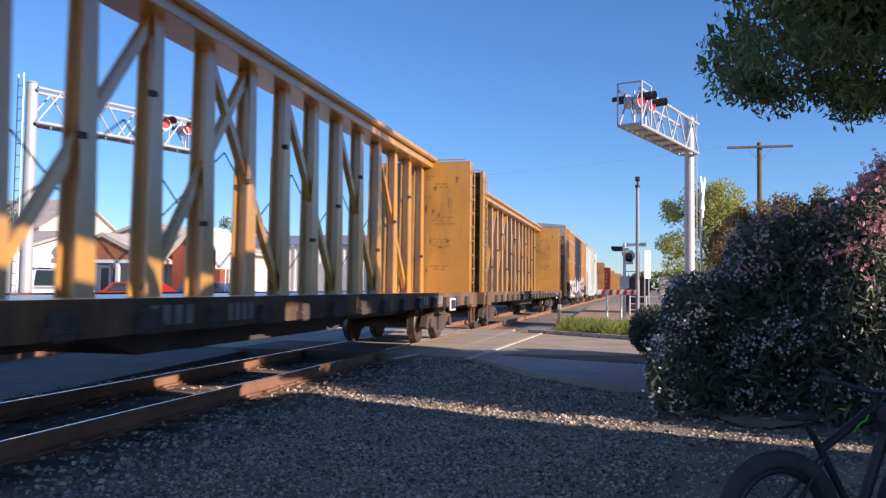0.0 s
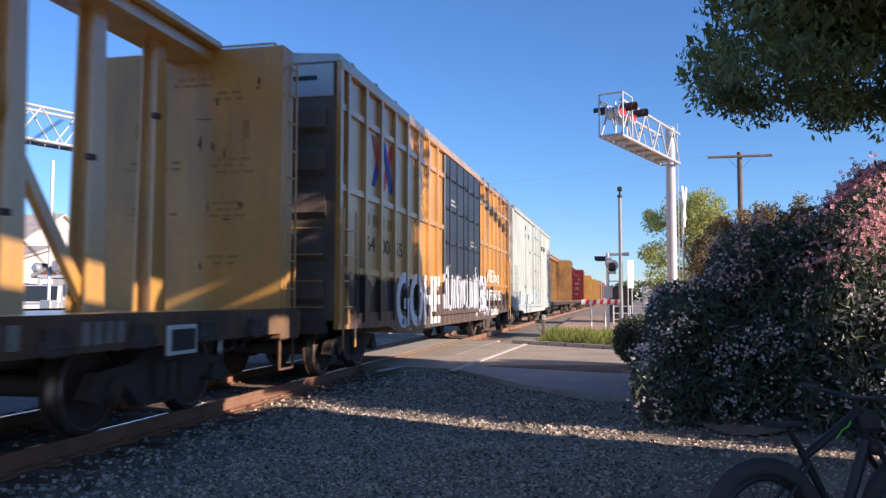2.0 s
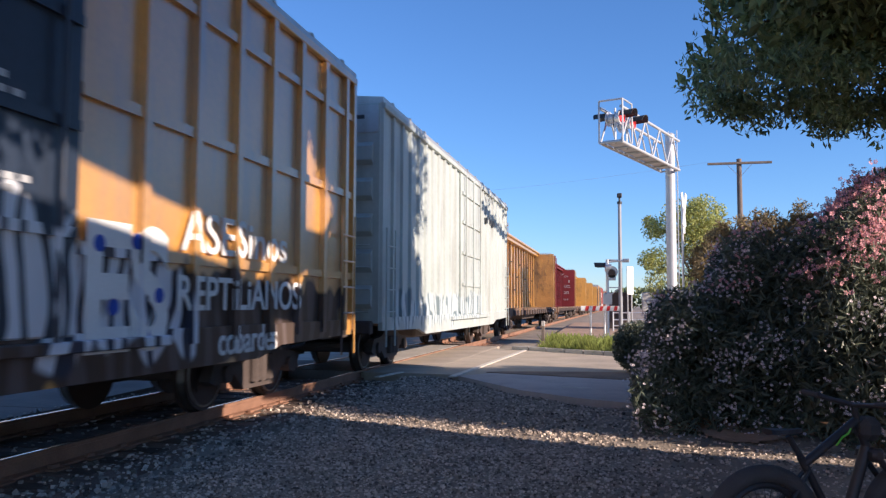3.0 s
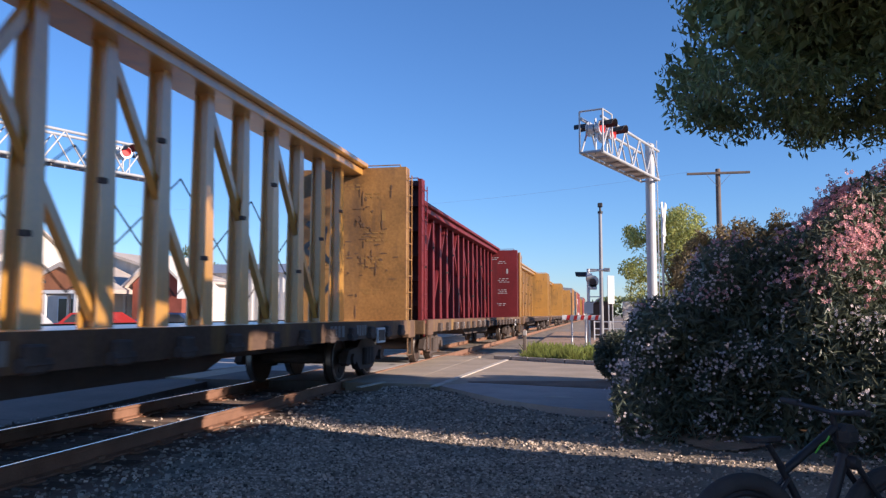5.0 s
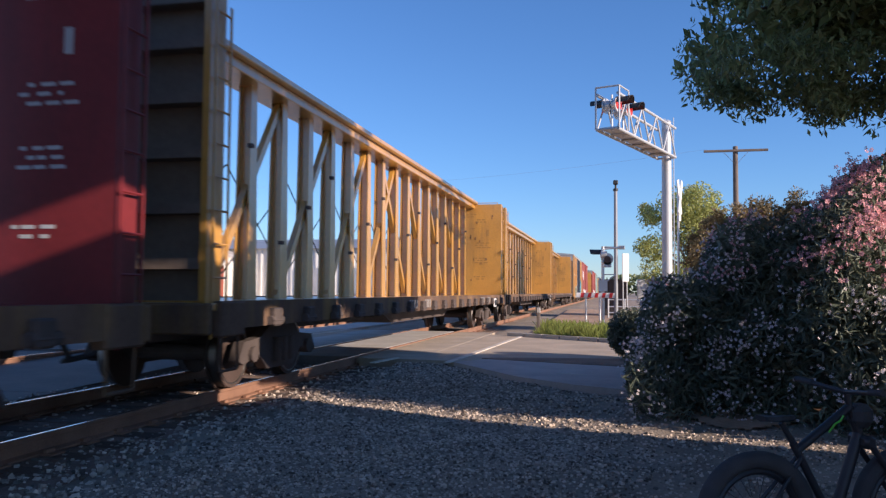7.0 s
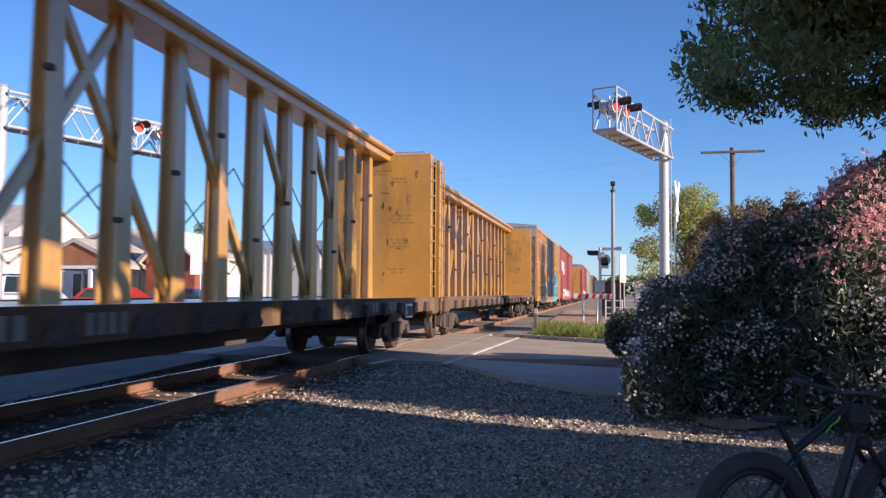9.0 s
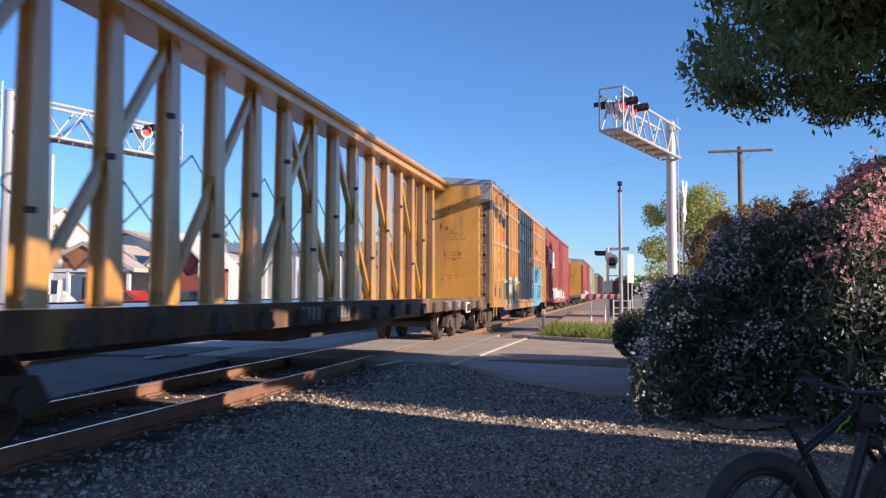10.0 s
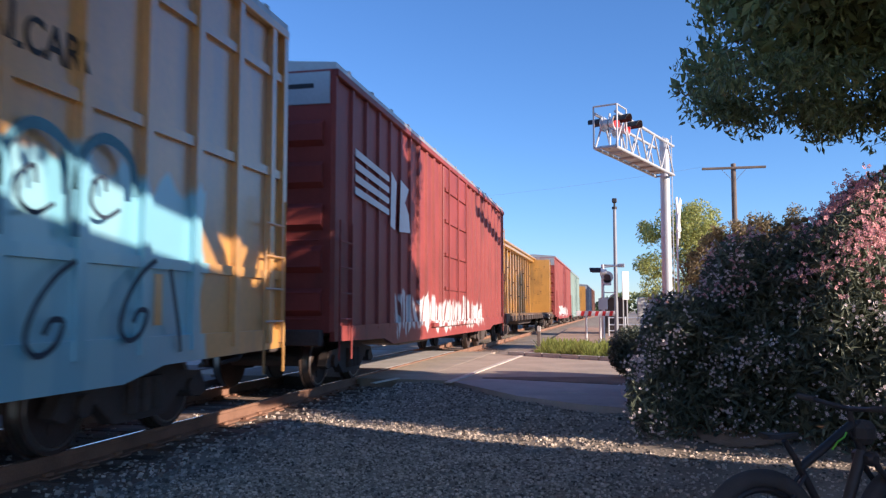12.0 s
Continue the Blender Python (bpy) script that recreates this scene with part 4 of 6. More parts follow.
for z in (3.05, 3.25, 3.45, 3.65):
    painted(redbox, [(-8.0, z), (-6.1, z - 0.12), (-6.1, z - 0.01), (-8.0, z + 0.12)], M_WHITE, "logo_stripe", 1.556, "white logo stripe")
painted(redbox, [(-6.0, 2.75), (-5.7, 2.7), (-5.6, 3.6), (-5.95, 3.75)], M_WHITE, "logo_shape", 1.556)
painted(redbox, [(-5.4, 2.7), (-4.6, 2.75), (-4.7, 3.1), (-5.0, 3.3), (-4.7, 3.6), (-5.3, 3.7)], M_WHITE, "logo_shape", 1.556)
for car in (goh, teal):
    for z, y0, n in ((2.72, 1.35, 4), (2.62, 1.35, 5), (2.5, 1.4, 3), (2.05, 1.75, 3), (1.97, 1.75, 2), (3.55, -1.2, 3), (3.45, -1.2, 4)):
        for i in range(n):
            side_mark(car, y0 + i * 0.15, z, 0.1, 0.05, M_SPRAY, 1.571)
    side_mark(car, -8.35, 1.12, 0.4, 0.28, M_INKBROWN, 1.546)
    side_mark(car, -6.8, 1.05, 0.5, 0.35, M_INKBROWN, 1.501)
for pts, w in (([(-1.0, 3.3), (-0.7, 3.0), (-1.05, 2.7), (-0.7, 2.45), (-1.0, 2.2)], 0.12), ([(-0.55, 3.2), (-0.6, 2.6), (-0.3, 2.35), (-0.15, 2.8)], 0.1), ([(-1.05, 1.95), (-0.75, 1.55), (-0.4, 1.95)], 0.09)):
    line = [Vector(p) for p in smooth_line(pts)]
    side = [(line[min(k + 1, len(line) - 1)] - line[max(k - 1, 0)]).normalized() * w / 2 for k in range(len(line))]
    part("spray_curl", Shape().prism([(p.x - d.y, p.y + d.x) for p, d in zip(line, side)] + [(p.x + d.y, p.y - d.x) for p, d in list(zip(line, side))[::-1]], "y", 11.175 - 0.3505, 11.175 - 0.3445), M_INK, stained, "dark blue sprayed letters on the end wall")
number_bars(grey, 3.0, 3.7, 4, M_BLACK, 0.2)

# ---- plants ----


def leaf_cloud(name, pts, length, width, material, rng, droop=0.3, spread=None):
    """One mesh of pointed leaves, a four-sided blade at each point."""
    n = len(pts)
    pts = np.asarray(pts, float)
    d = rng.normal(size=(n, 3))
    d[:, 2] -= droop * 1.5
    d /= np.linalg.norm(d, axis=1)[:, None]
    u = np.cross(d, rng.normal(size=(n, 3)))
    u /= np.linalg.norm(u, axis=1)[:, None]
    w = np.cross(d, u)
    ln = length * (0.6 + 0.8 * rng.random((n, 1)))
    wd = width * (0.6 + 0.8 * rng.random((n, 1)))
    v = np.stack([pts - d * ln / 2, pts + u * wd / 2 + w * wd * 0.2, pts + d * ln / 2, pts - u * wd / 2 + w * wd * 0.2], 1).reshape(-1, 3)
    me = bpy.data.meshes.new(name)
    me.from_pydata(v.tolist(), [], np.arange(n * 4).reshape(-1, 4).tolist())
    me.materials.append(material)
    return me


def ball_points(rng, c, r, n, squash=(1, 1, 1)):
    p = rng.normal(size=(n, 3))
    p /= np.linalg.norm(p, axis=1)[:, None]
    return np.array(c) + p * (r * rng.random((n, 1)) ** 0.45) * np.array(squash)


def flower_mesh(name, centres, size, material, rng):
    """Five-petalled florets in small heads."""
    vs, fs = [], []
    for c in centres:
        for k in range(rng.integers(2, 6)):
            p = np.array(c) + rng.normal(size=3) * size * 1.1
            q = Vector(rng.normal(size=3) + np.array((-0.3, -1.0, 0.4))).to_track_quat("Z", "Y")
            for i in range(5):
                a = 2 * math.pi * i / 5
                i0 = len(vs)
                for r, b, h in ((0.1, a, 0), (0.8, a - 0.5, 0.15), (1.05, a, 0.3), (0.8, a + 0.5, 0.15)):
                    vs.append(tuple(p + np.array(q @ Vector((r * math.cos(b), r * math.sin(b), h))) * size * 0.5))
                fs.append((i0, i0 + 1, i0 + 2, i0 + 3))
    me = bpy.data.meshes.new(name)
    me.from_pydata(vs, [], fs)
    me.materials.append(material)
    return me


def oleander():
    rng = np.random.default_rng(5)
    t = thing("oleander_bush", "large dark green oleander bush with pink and white flowers", "bush", (1.6, 10.6, -0.4))

    def depth(x, y, z):
        h = np.interp(x / y * 10, [0.2, 0.35, 0.7, 1.1, 1.6, 2.0, 2.7, 4.2, 6.0], [0.6, 1.05, 1.35, 1.72, 1.92, 2.12, 2.5, 2.7, 2.7])
        xl = 0.24 + 0.1 * np.maximum(0, z - 0.9) + 0.5 * np.maximum(0, y - 10.5) * 0.2
        yf = np.where(x < 1.7, 9.15, np.maximum(8.3 - 0.317 * (x - 1.96), 9.15 - 2.2 * (x - 1.7)))
        yf = yf + 0.15 * np.maximum(0, z - 0.8)
        yf = yf - 0.22 * np.clip((x - 1.95) / 0.4, 0, 1) * np.clip((z - 1.7) / 0.4, 0, 1) + 1.1 * np.maximum(0, x - 2.2) * np.clip((z - 0.9) / 0.5, 0, 1)
        low = np.minimum.reduce([x - xl, (y - yf) * 0.9, (h - z) * 0.8, (13.6 - y), (7.0 - x)])
        return low

    def sample(n, lo, hi, amp):
        out = []
        while sum(len(o) for o in out) < n:
            p = np.column_stack([rng.uniform(0.1, 7.0, 60000), rng.uniform(6.3, 13.6, 60000), rng.uniform(-0.42, 5.0, 60000)])
            f = depth(p[:, 0], p[:, 1], p[:, 2])
            lump = amp * (np.sin(p[:, 0] * 5.1 + 1.3 * np.sin(p[:, 2] * 4)) + np.sin(p[:, 1] * 4.3 + p[:, 2] * 2.2) + np.sin(p[:, 2] * 5.7 + p[:, 0] * 2.1)) / 3
            out.append(p[(f + lump > lo) & (f + lump < hi)])
        return np.vstack(out)[:n]

    base = np.array((1.6, 10.6, -0.4))
    pts = sample(90000, 0.0, 0.42, 0.22)
    part("foliage", leaf_cloud("foliage", pts - base, 0.13, 0.03, M_OLEANDER, rng, -0.2), None, t)
    core = sample(9000, 0.38, 0.8, 0.2)
    part("inner_foliage", leaf_cloud("inner_foliage", core - base, 0.4, 0.24, M_OLEANDER, rng, 0.0), None, t)
    shell = sample(14000, -0.04, 0.06, 0.22)
    patch = np.sin(shell[:, 0] * 6.1 + np.sin(shell[:, 2] * 5.0) * 1.5) + np.sin(shell[:, 2] * 7.3 + shell[:, 1] * 3.0)
    shell = shell[(patch > 0.55) | (rng.random(len(shell)) < 0.16)]
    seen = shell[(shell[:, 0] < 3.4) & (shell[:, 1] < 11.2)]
    # sun and shade are put into the petal colour, split by position
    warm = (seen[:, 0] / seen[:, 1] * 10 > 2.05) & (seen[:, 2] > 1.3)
    part("blossom", flower_mesh("blossom", seen[warm][:620] - base, 0.054, M_FLOWERSUN, rng), None, t, "blossoms coloured pink as if sunlit")
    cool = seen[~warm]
    part("blossom", flower_mesh("blossom", cool[:760] - base, 0.034, M_FLOWERSHADE, rng), None, t, "blossoms coloured pale pink as if shaded")
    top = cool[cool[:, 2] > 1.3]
    part("blossom", flower_mesh("blossom", top[:110] - base, 0.038, M_FLOWERSUN, rng), None, t, "blossoms coloured pink as if sunlit")
    for i in range(26):
        stems = Shape()
        x, y = rng.uniform(0.9, 2.6), rng.uniform(9.7, 11.6)
        stems.path([(x - 1.6, y - 10.6, -0.05), (x - 1.6 + rng.uniform(-0.2, 0.2), y - 10.6 + rng.uniform(-0.2, 0.2), 0.6), (x - 1.6 + rng.uniform(-0.5, 0.5), y - 10.6 + rng.uniform(-0.5, 0.5), 1.6)], [0.03, 0.024, 0.014], 6)
        part("stem", stems, M_BARK, t)
    return t


oleander()


def small_shrub(at, r, h, label):
    rng = np.random.default_rng(9)
    t = thing("low_shrub", label, "bush", at)
    p = ball_points(rng, (0, 0, h * 0.5), 1.0, 5000, (r, r, h * 0.52))
    part("foliage", leaf_cloud("foliage", p, 0.09, 0.03, M_OLEANDER, rng, -0.2), None, t)
    part("inner_foliage", leaf_cloud("inner_foliage", ball_points(rng, (0, 0, h * 0.45), 0.75, 700, (r, r, h * 0.5)), 0.22, 0.14, M_OLEANDER, rng, 0), None, t)
    part("stem", Shape().path([(0, 0, -0.05), (0.05, 0, h * 0.4)], [0.04, 0.02], 6), M_BARK, t)
    return t


small_shrub((0.27, 15.6, -0.03), 0.46, 0.96, "small dark clipped shrub beside the road")


def limb(shape, p, q, r0, r1, rng, bends=4):
    pts, p, q = [], Vector(p), Vector(q)
    for i in range(bends + 1):
        k = i / bends
        w = Vector(rng.normal(size=3)) * (q - p).length * 0.04 * (1 if 0 < i < bends else 0)
        pts.append(p.lerp(q, k) + w)
    shape.path(pts, [r0 + (r1 - r0) * i / bends for i in range(bends + 1)], 8)


def shade_tree():
    """The tree whose crown hangs over the camera's side of the track, plus unseen clumps added for shade."""
    rng = np.random.default_rng(21)
    root = np.array((6.4, 4.6, -0.45))
    t = thing("shade_tree", "leafy green street tree overhanging the gravel", "tree", tuple(root))
    wood = Shape()
    limb(wood, (0, 0, -0.1), (-0.2, 0.2, 5.3), 0.3, 0.22, rng)
    hubs = [(4.8, 8.6, 5.6), (3.2, 10.4, 4.9), (5.6, 4.0, 6.2), (7.0, 7.5, 6.5), (4.6, 6.3, 6.3)]
    for hpt in hubs:
        limb(wood, (-0.2, 0.2, 5.2), np.array(hpt) - root, 0.16, 0.07, rng)
    clumps, core = [], []
    n = 0
    while n < 230:
        x, y = rng.uniform(0.9, 8.2), rng.uniform(0.2, 12.6)
        zb = 2.62 + 0.37 * (x + 3.93)
        if y > 7.6:
            zb += (3.95 + 0.05 * (y - 9) - zb) * smooth01(7.6, 9.4, y)
        z = zb + 0.55 + rng.random() ** 1.4 * 3.6
        edge = 0.95 + 0.25 * (z - 4.0) * (1 if z < 5.4 else 0.4) * 0.2 + (0.25 if y < 8 else 0.0)
        if y > 8 and x < edge + 0.2:
            continue
        if rng.random() < 0.07:
            continue
        n += 1
        r = rng.uniform(0.45, 0.75)
        seen = y > 7.5 and x < 4.5
        clumps.append(ball_points(rng, (x, y, z), r, 560 if seen else 240))
        core.append(ball_points(rng, (x, y, z + 0.1), r * 0.85, 110))
        if seen:
            h = np.array(min(hubs, key=lambda q: sum((a - b) ** 2 for a, b in zip(q, (x, y, z)))))
            limb(wood, h - root, np.array((x, y, z)) - root, 0.05, 0.012, rng, 3)
    for i in range(46):
        x = rng.uniform(1.15, 3.6)
        y = rng.uniform(9.2, 11.6)
        z = 3.92 + 0.1 * rng.normal() - 0.06 * (x - 1.2)
        clumps.append(ball_points(rng, (x, y, z), 0.3, 110, (1.2, 1.2, 0.8)))
    for i in range(12):
        clumps.append(ball_points(rng, (rng.uniform(2.5, 3.9), rng.uniform(9.8, 11.4), rng.uniform(3.55, 3.95)), 0.32, 130))
    for i in range(75):
        x, y, z = rng.uniform(1.7, 4.6), rng.uniform(8.8, 11.8), rng.uniform(4.3, 7.2)
        clumps.append(ball_points(rng, (x, y, z), 0.6, 380))
        core.append(ball_points(rng, (x, y, z), 0.55, 110))
    # unseen clumps added right of the view to keep sun off the cars
    for i in range(150):
        x, y = rng.uniform(4.9, 7.6), rng.uniform(8.25, 11.7)
        z = rng.uniform(3.0, 7.6)
        y += 0.7 * (1 - smooth01(4.0, 4.8, z))
        z += 0.36 * (x - 4.75)
        clumps.append(ball_points(rng, (x, y, z), 0.55, 240))
        core.append(ball_points(rng, (x, y, z), 0.5, 130))
    # unseen canopy added over the camera to darken the near ground
    for i in range(80):
        x, y, z = rng.uniform(-1.5, 4.6), rng.uniform(-2.0, 4.0), rng.uniform(5.6, 7.4)
        clumps.append(ball_points(rng, (x, y, z), 0.7, 200))
        core.append(ball_points(rng, (x, y, z), 0.6, 90))
        if i % 4 == 0:
            limb(wood, np.array(hubs[2]) - root, np.array((x, y, z)) - root, 0.05, 0.012, rng, 3)
    part("trunk", wood, M_BARK, t)
    part("crown", leaf_cloud("crown", np.vstack(clumps) - root, 0.118, 0.038, M_LEAF, rng, 0.6), None, t)
    part("inner_crown", leaf_cloud("inner_crown", np.vstack(core) - root, 0.24, 0.13, M_LEAF, rng, 0.2), None, t)
    return t


shade_tree()


def far_tree(at, blobs, leaf, size, count, label, seed, trunk=0.16, name="tree", loose=0.55):
    rng = np.random.default_rng(seed)
    t = thing(name, label, "tree", at)
    wood = Shape()
    limb(wood, (0, 0, -0.2), (0, 0, blobs[0][2]), trunk, trunk * 0.6, rng)
    pts, core = [], []
    for x, y, z, r in blobs:
        limb(wood, (0, 0, blobs[0][2] * 0.6), (x, y, z), trunk * 0.5, 0.02, rng, 3)
        for k in range(7):
            c = np.array((x, y, z)) + rng.normal(size=3) * r * loose
            pts.append(ball_points(rng, c, r * rng.uniform(0.35, 0.6), count // 7))
        core.append(ball_points(rng, (x, y, z), r * 0.5, 22))
    part("trunk", wood, M_BARK, t)
    part("crown", leaf_cloud("crown", np.vstack(pts), size, size * 0.4, leaf, rng, 0.2), None, t)
    part("inner_crown", leaf_cloud("inner_crown", np.vstack(core), size * 2.6, size * 1.6, leaf, rng, 0.0), None, t)
    return t


far_tree((3.7, 44, -0.1), [(0, 0, 4.8, 1.9), (-1.7, 0, 3.4, 1.6), (1.4, 0.4, 4.4, 1.8), (0.2, 0, 6.1, 1.2), (-1.0, 0.5, 5.2, 1.2), (2.4, 0, 3.2, 1.6), (-0.4, 0, 2.6, 1.6), (1.4, 0, 5.7, 1.0)], M_PALELEAF, 0.17, 2300, "pale yellow-green tree beyond the crossing", 3)
hedge_top = lambda x: float(np.interp(x, [2.6, 3.4, 4.2, 6.0, 6.8, 8.0], [3.6, 4.15, 4.55, 4.5, 4.1, 4.2]))
hedge_rng = random.Random(12)
hedge = []
for k in range(13):
    x = 2.7 + k * 0.42
    for drop in (0.55, 1.2, 2.0, 2.9):
        hedge.append((x - 5.0 + hedge_rng.uniform(-0.1, 0.1), hedge_rng.uniform(-0.4, 0.4), hedge_top(x) - drop + hedge_rng.uniform(-0.12, 0.12), 0.62))
far_tree((5.0, 28, -0.1), hedge, M_BROWNLEAF, 0.12, 900, "dry brown-green hedge of tall shrubs", 4, 0.08, "tall_shrub", 0.4)
far_tree((8.6, 27, -0.1), [(0, 0, 4.0, 1.2), (1.4, 0.3, 3.8, 1.3), (-0.9, 0, 3.8, 1.0), (-0.6, 0, 2.6, 1.3)], M_FARLEAF, 0.14, 2600, "green shrub behind the flowering bush", 6, 0.08, "tall_shrub")
for k, (x, y, s) in enumerate([(-50, 60, 1.0), (-44, 46, 0.85), (-39, 72, 1.0), (-33, 80, 0.95), (-58, 52, 1.1), (-26, 95, 0.8)]):
    far_tree((x, y, -0.1), [(0, 0, 4.6 * s, 2.2 * s), (-1.8 * s, 0, 3.6 * s, 1.8 * s), (1.8 * s, 0.5, 3.8 * s, 1.9 * s), (0.3, 0, 6.0 * s, 1.5 * s)], M_FARLEAF, 0.3, 1200, "green shade tree behind the depot buildings", 30 + k)


def woods(name, x0, x1, y, h, label):
    rng = np.random.default_rng(int(abs(x0)))
    n = 9000
    xs = rng.uniform(x0, x1, n)
    hh = h * (0.65 + 0.25 * np.sin(xs * 0.07) + 0.2 * np.sin(xs * 0.19 + 1))
    p = np.column_stack([xs, y + rng.normal(size=n) * 5, rng.random(n) ** 0.7 * hh])
    return tagged(new(name, leaf_cloud(name, p, 2.6, 1.7, M_FARLEAF, rng, 0)), label, "trees", kind="stuff")


woods("far_woods", -420, 30, 330, 9, "hazy line of far trees on the horizon")
woods("far_woods", 20, 300, 260, 9, "line of far trees beyond the crossing")
woods("far_woods", -330, -80, 130, 8, "line of trees behind the town")


def grass_patch():
    rng = np.random.default_rng(8)
    n = 9000
    a = rng.random(n)
    x = -2.15 + 2.7 * a
    y0 = np.interp(x, [-2.8, -0.26, 1.0], [22.7, 20.7, 19.9])
    y = y0 + rng.random(n) ** 1.2 * 3.4
    clump = 0.55 + 0.45 * np.sin(x * 5.3) * np.sin(y * 3.1 + x)
    h = (0.06 + 0.3 * rng.random(n)) * (0.25 + 1.0 * clump)
    lean = rng.normal(size=(n, 2)) * 0.12
    w = 0.02 + 0.02 * rng.random(n)
    vs = np.stack([np.column_stack([x - w, y, np.full(n, -0.05)]), np.column_stack([x + w, y, np.full(n, -0.05)]),
                   np.column_stack([x + lean[:, 0] + w * 0.2, y + lean[:, 1], h]), np.column_stack([x + lean[:, 0] - w * 0.2, y + lean[:, 1], h])], 1).reshape(-1, 3)
    me = bpy.data.meshes.new("grass")
    me.from_pydata(vs.tolist(), [], np.arange(n * 4).reshape(-1, 4).tolist())
    me.materials.append(M_GRASS)
    return tagged(new("grass", me), "bright green grass tufts in a kerbed bed", "grass", kind="stuff")


grass_patch()
kerb = Shape()
for k in range(9):
    a, b = k / 9, (k + 1) / 9 - 0.006
    p = [Vector((-3.0 + 4.6 * q, float(np.interp(-3.0 + 4.6 * q, [-2.82, -0.26, 1.6], [22.4, 20.4, 19.2])), 0)) for q in (a, b)]
    kerb.prism([(p[0].x, p[0].y), (p[1].x, p[1].y), (p[1].x + 0.05, p[1].y + 0.16), (p[0].x + 0.05, p[0].y + 0.16)], "z", -0.15, 0.07)
setting("kerb", kerb, M_CONC, "pale concrete kerb along the planted bed", "kerb")

patch_ys, patch_xs = np.arange(7.6, 10.4, 0.07), np.arange(0.5, 4.3, 0.07)
soil = Shape()
for j in range(len(patch_ys) - 1):
    for i in range(len(patch_xs) - 1):
        if patch_ys[j] > 9.0 - 0.25 * max(0.0, patch_xs[i] - 0.8) + 0.25 * math.sin(patch_xs[i] * 4):
            q = [(float(patch_xs[i + a]), float(patch_ys[j + b])) for a, b in ((0, 0), (1, 0), (1, 1), (0, 1))]
            soil.add([(x, y, gz(x, y) + 0.03 + 0.02 * noise.noise((x * 3, y * 3, 1))) for x, y in q], [(0, 1, 2, 3)])
setting("ground_soil", Shape().add(soil.v, soil.f), M_DIRT, "dry brown soil and litter under the bush", "soil")

# unseen walls added beside the camera; their slot and notch shape the sun patches
setting("wall_side", Shape().prism([(0.4, -0.6), (6.98, -0.6), (6.98, 3.12), (6.0, 3.22), (6.0, 4.28), (6.6, 4.22), (6.6, 3.72), (7.15, 3.42), (8.5, 3.3), (8.5, 5.35), (7.0, 5.4), (7.0, 4.54), (2, 5.12), (0.4, 5.31)], "x", 4.75, 4.9), M_CREAM, "unseen cream wall added to shade the gravel and train", "wall")
setting("wall_upper", Shape().prism([(0.4, 5.84), (2, 5.62), (6.98, 4.95), (6.98, 8.4), (0.4, 8.4)], "x", 4.75, 4.9), M_CREAM, "unseen upper wall added above a slot that lets sun through", "wall")

# ---- crossing signals ----


def signal_head(parent, at, rz, lit=True):
    """A round flashing light with a dark target and hood, facing -y before its turn."""
    m = pose(*at, 0, 0, rz)
    b = part("signal_head", Shape().tube((0, 0.02, 0), (0, 0.05, 0), 0.21, n=24).tube((0, 0.05, 0), (0, 0.2, 0), 0.15, 0.12, n=16), M_GALV, parent, "round grey flasher head")
    b.matrix_basis = m
    hood = Shape()
    for i in range(10):
        a0, a1 = math.pi * (0.02 + 0.96 * i / 10), math.pi * (0.02 + 0.96 * (i + 1) / 10)
        vs = []
        for a in (a0, a1):
            for y, r in ((0.0, 0.165), (-0.34 - 0.06 * math.sin(a), 0.175)):
                for dr in (0, 0.012):
                    vs.append(((r + dr) * math.cos(a), y, (r + dr) * math.sin(a)))
        hood.add(vs, [(0, 2, 6, 4), (1, 5, 7, 3), (2, 3, 7, 6), (0, 4, 5, 1)])
    part("hood", hood.mesh("hood", M_BLACK, False, True), M_BLACK, b)
    part("lens", Shape().tube((0, -0.005, 0), (0, 0.02, 0), 0.15, n=20), M_LAMPRED if lit else M_SIGNRED, b, "glowing red lens")
    return b


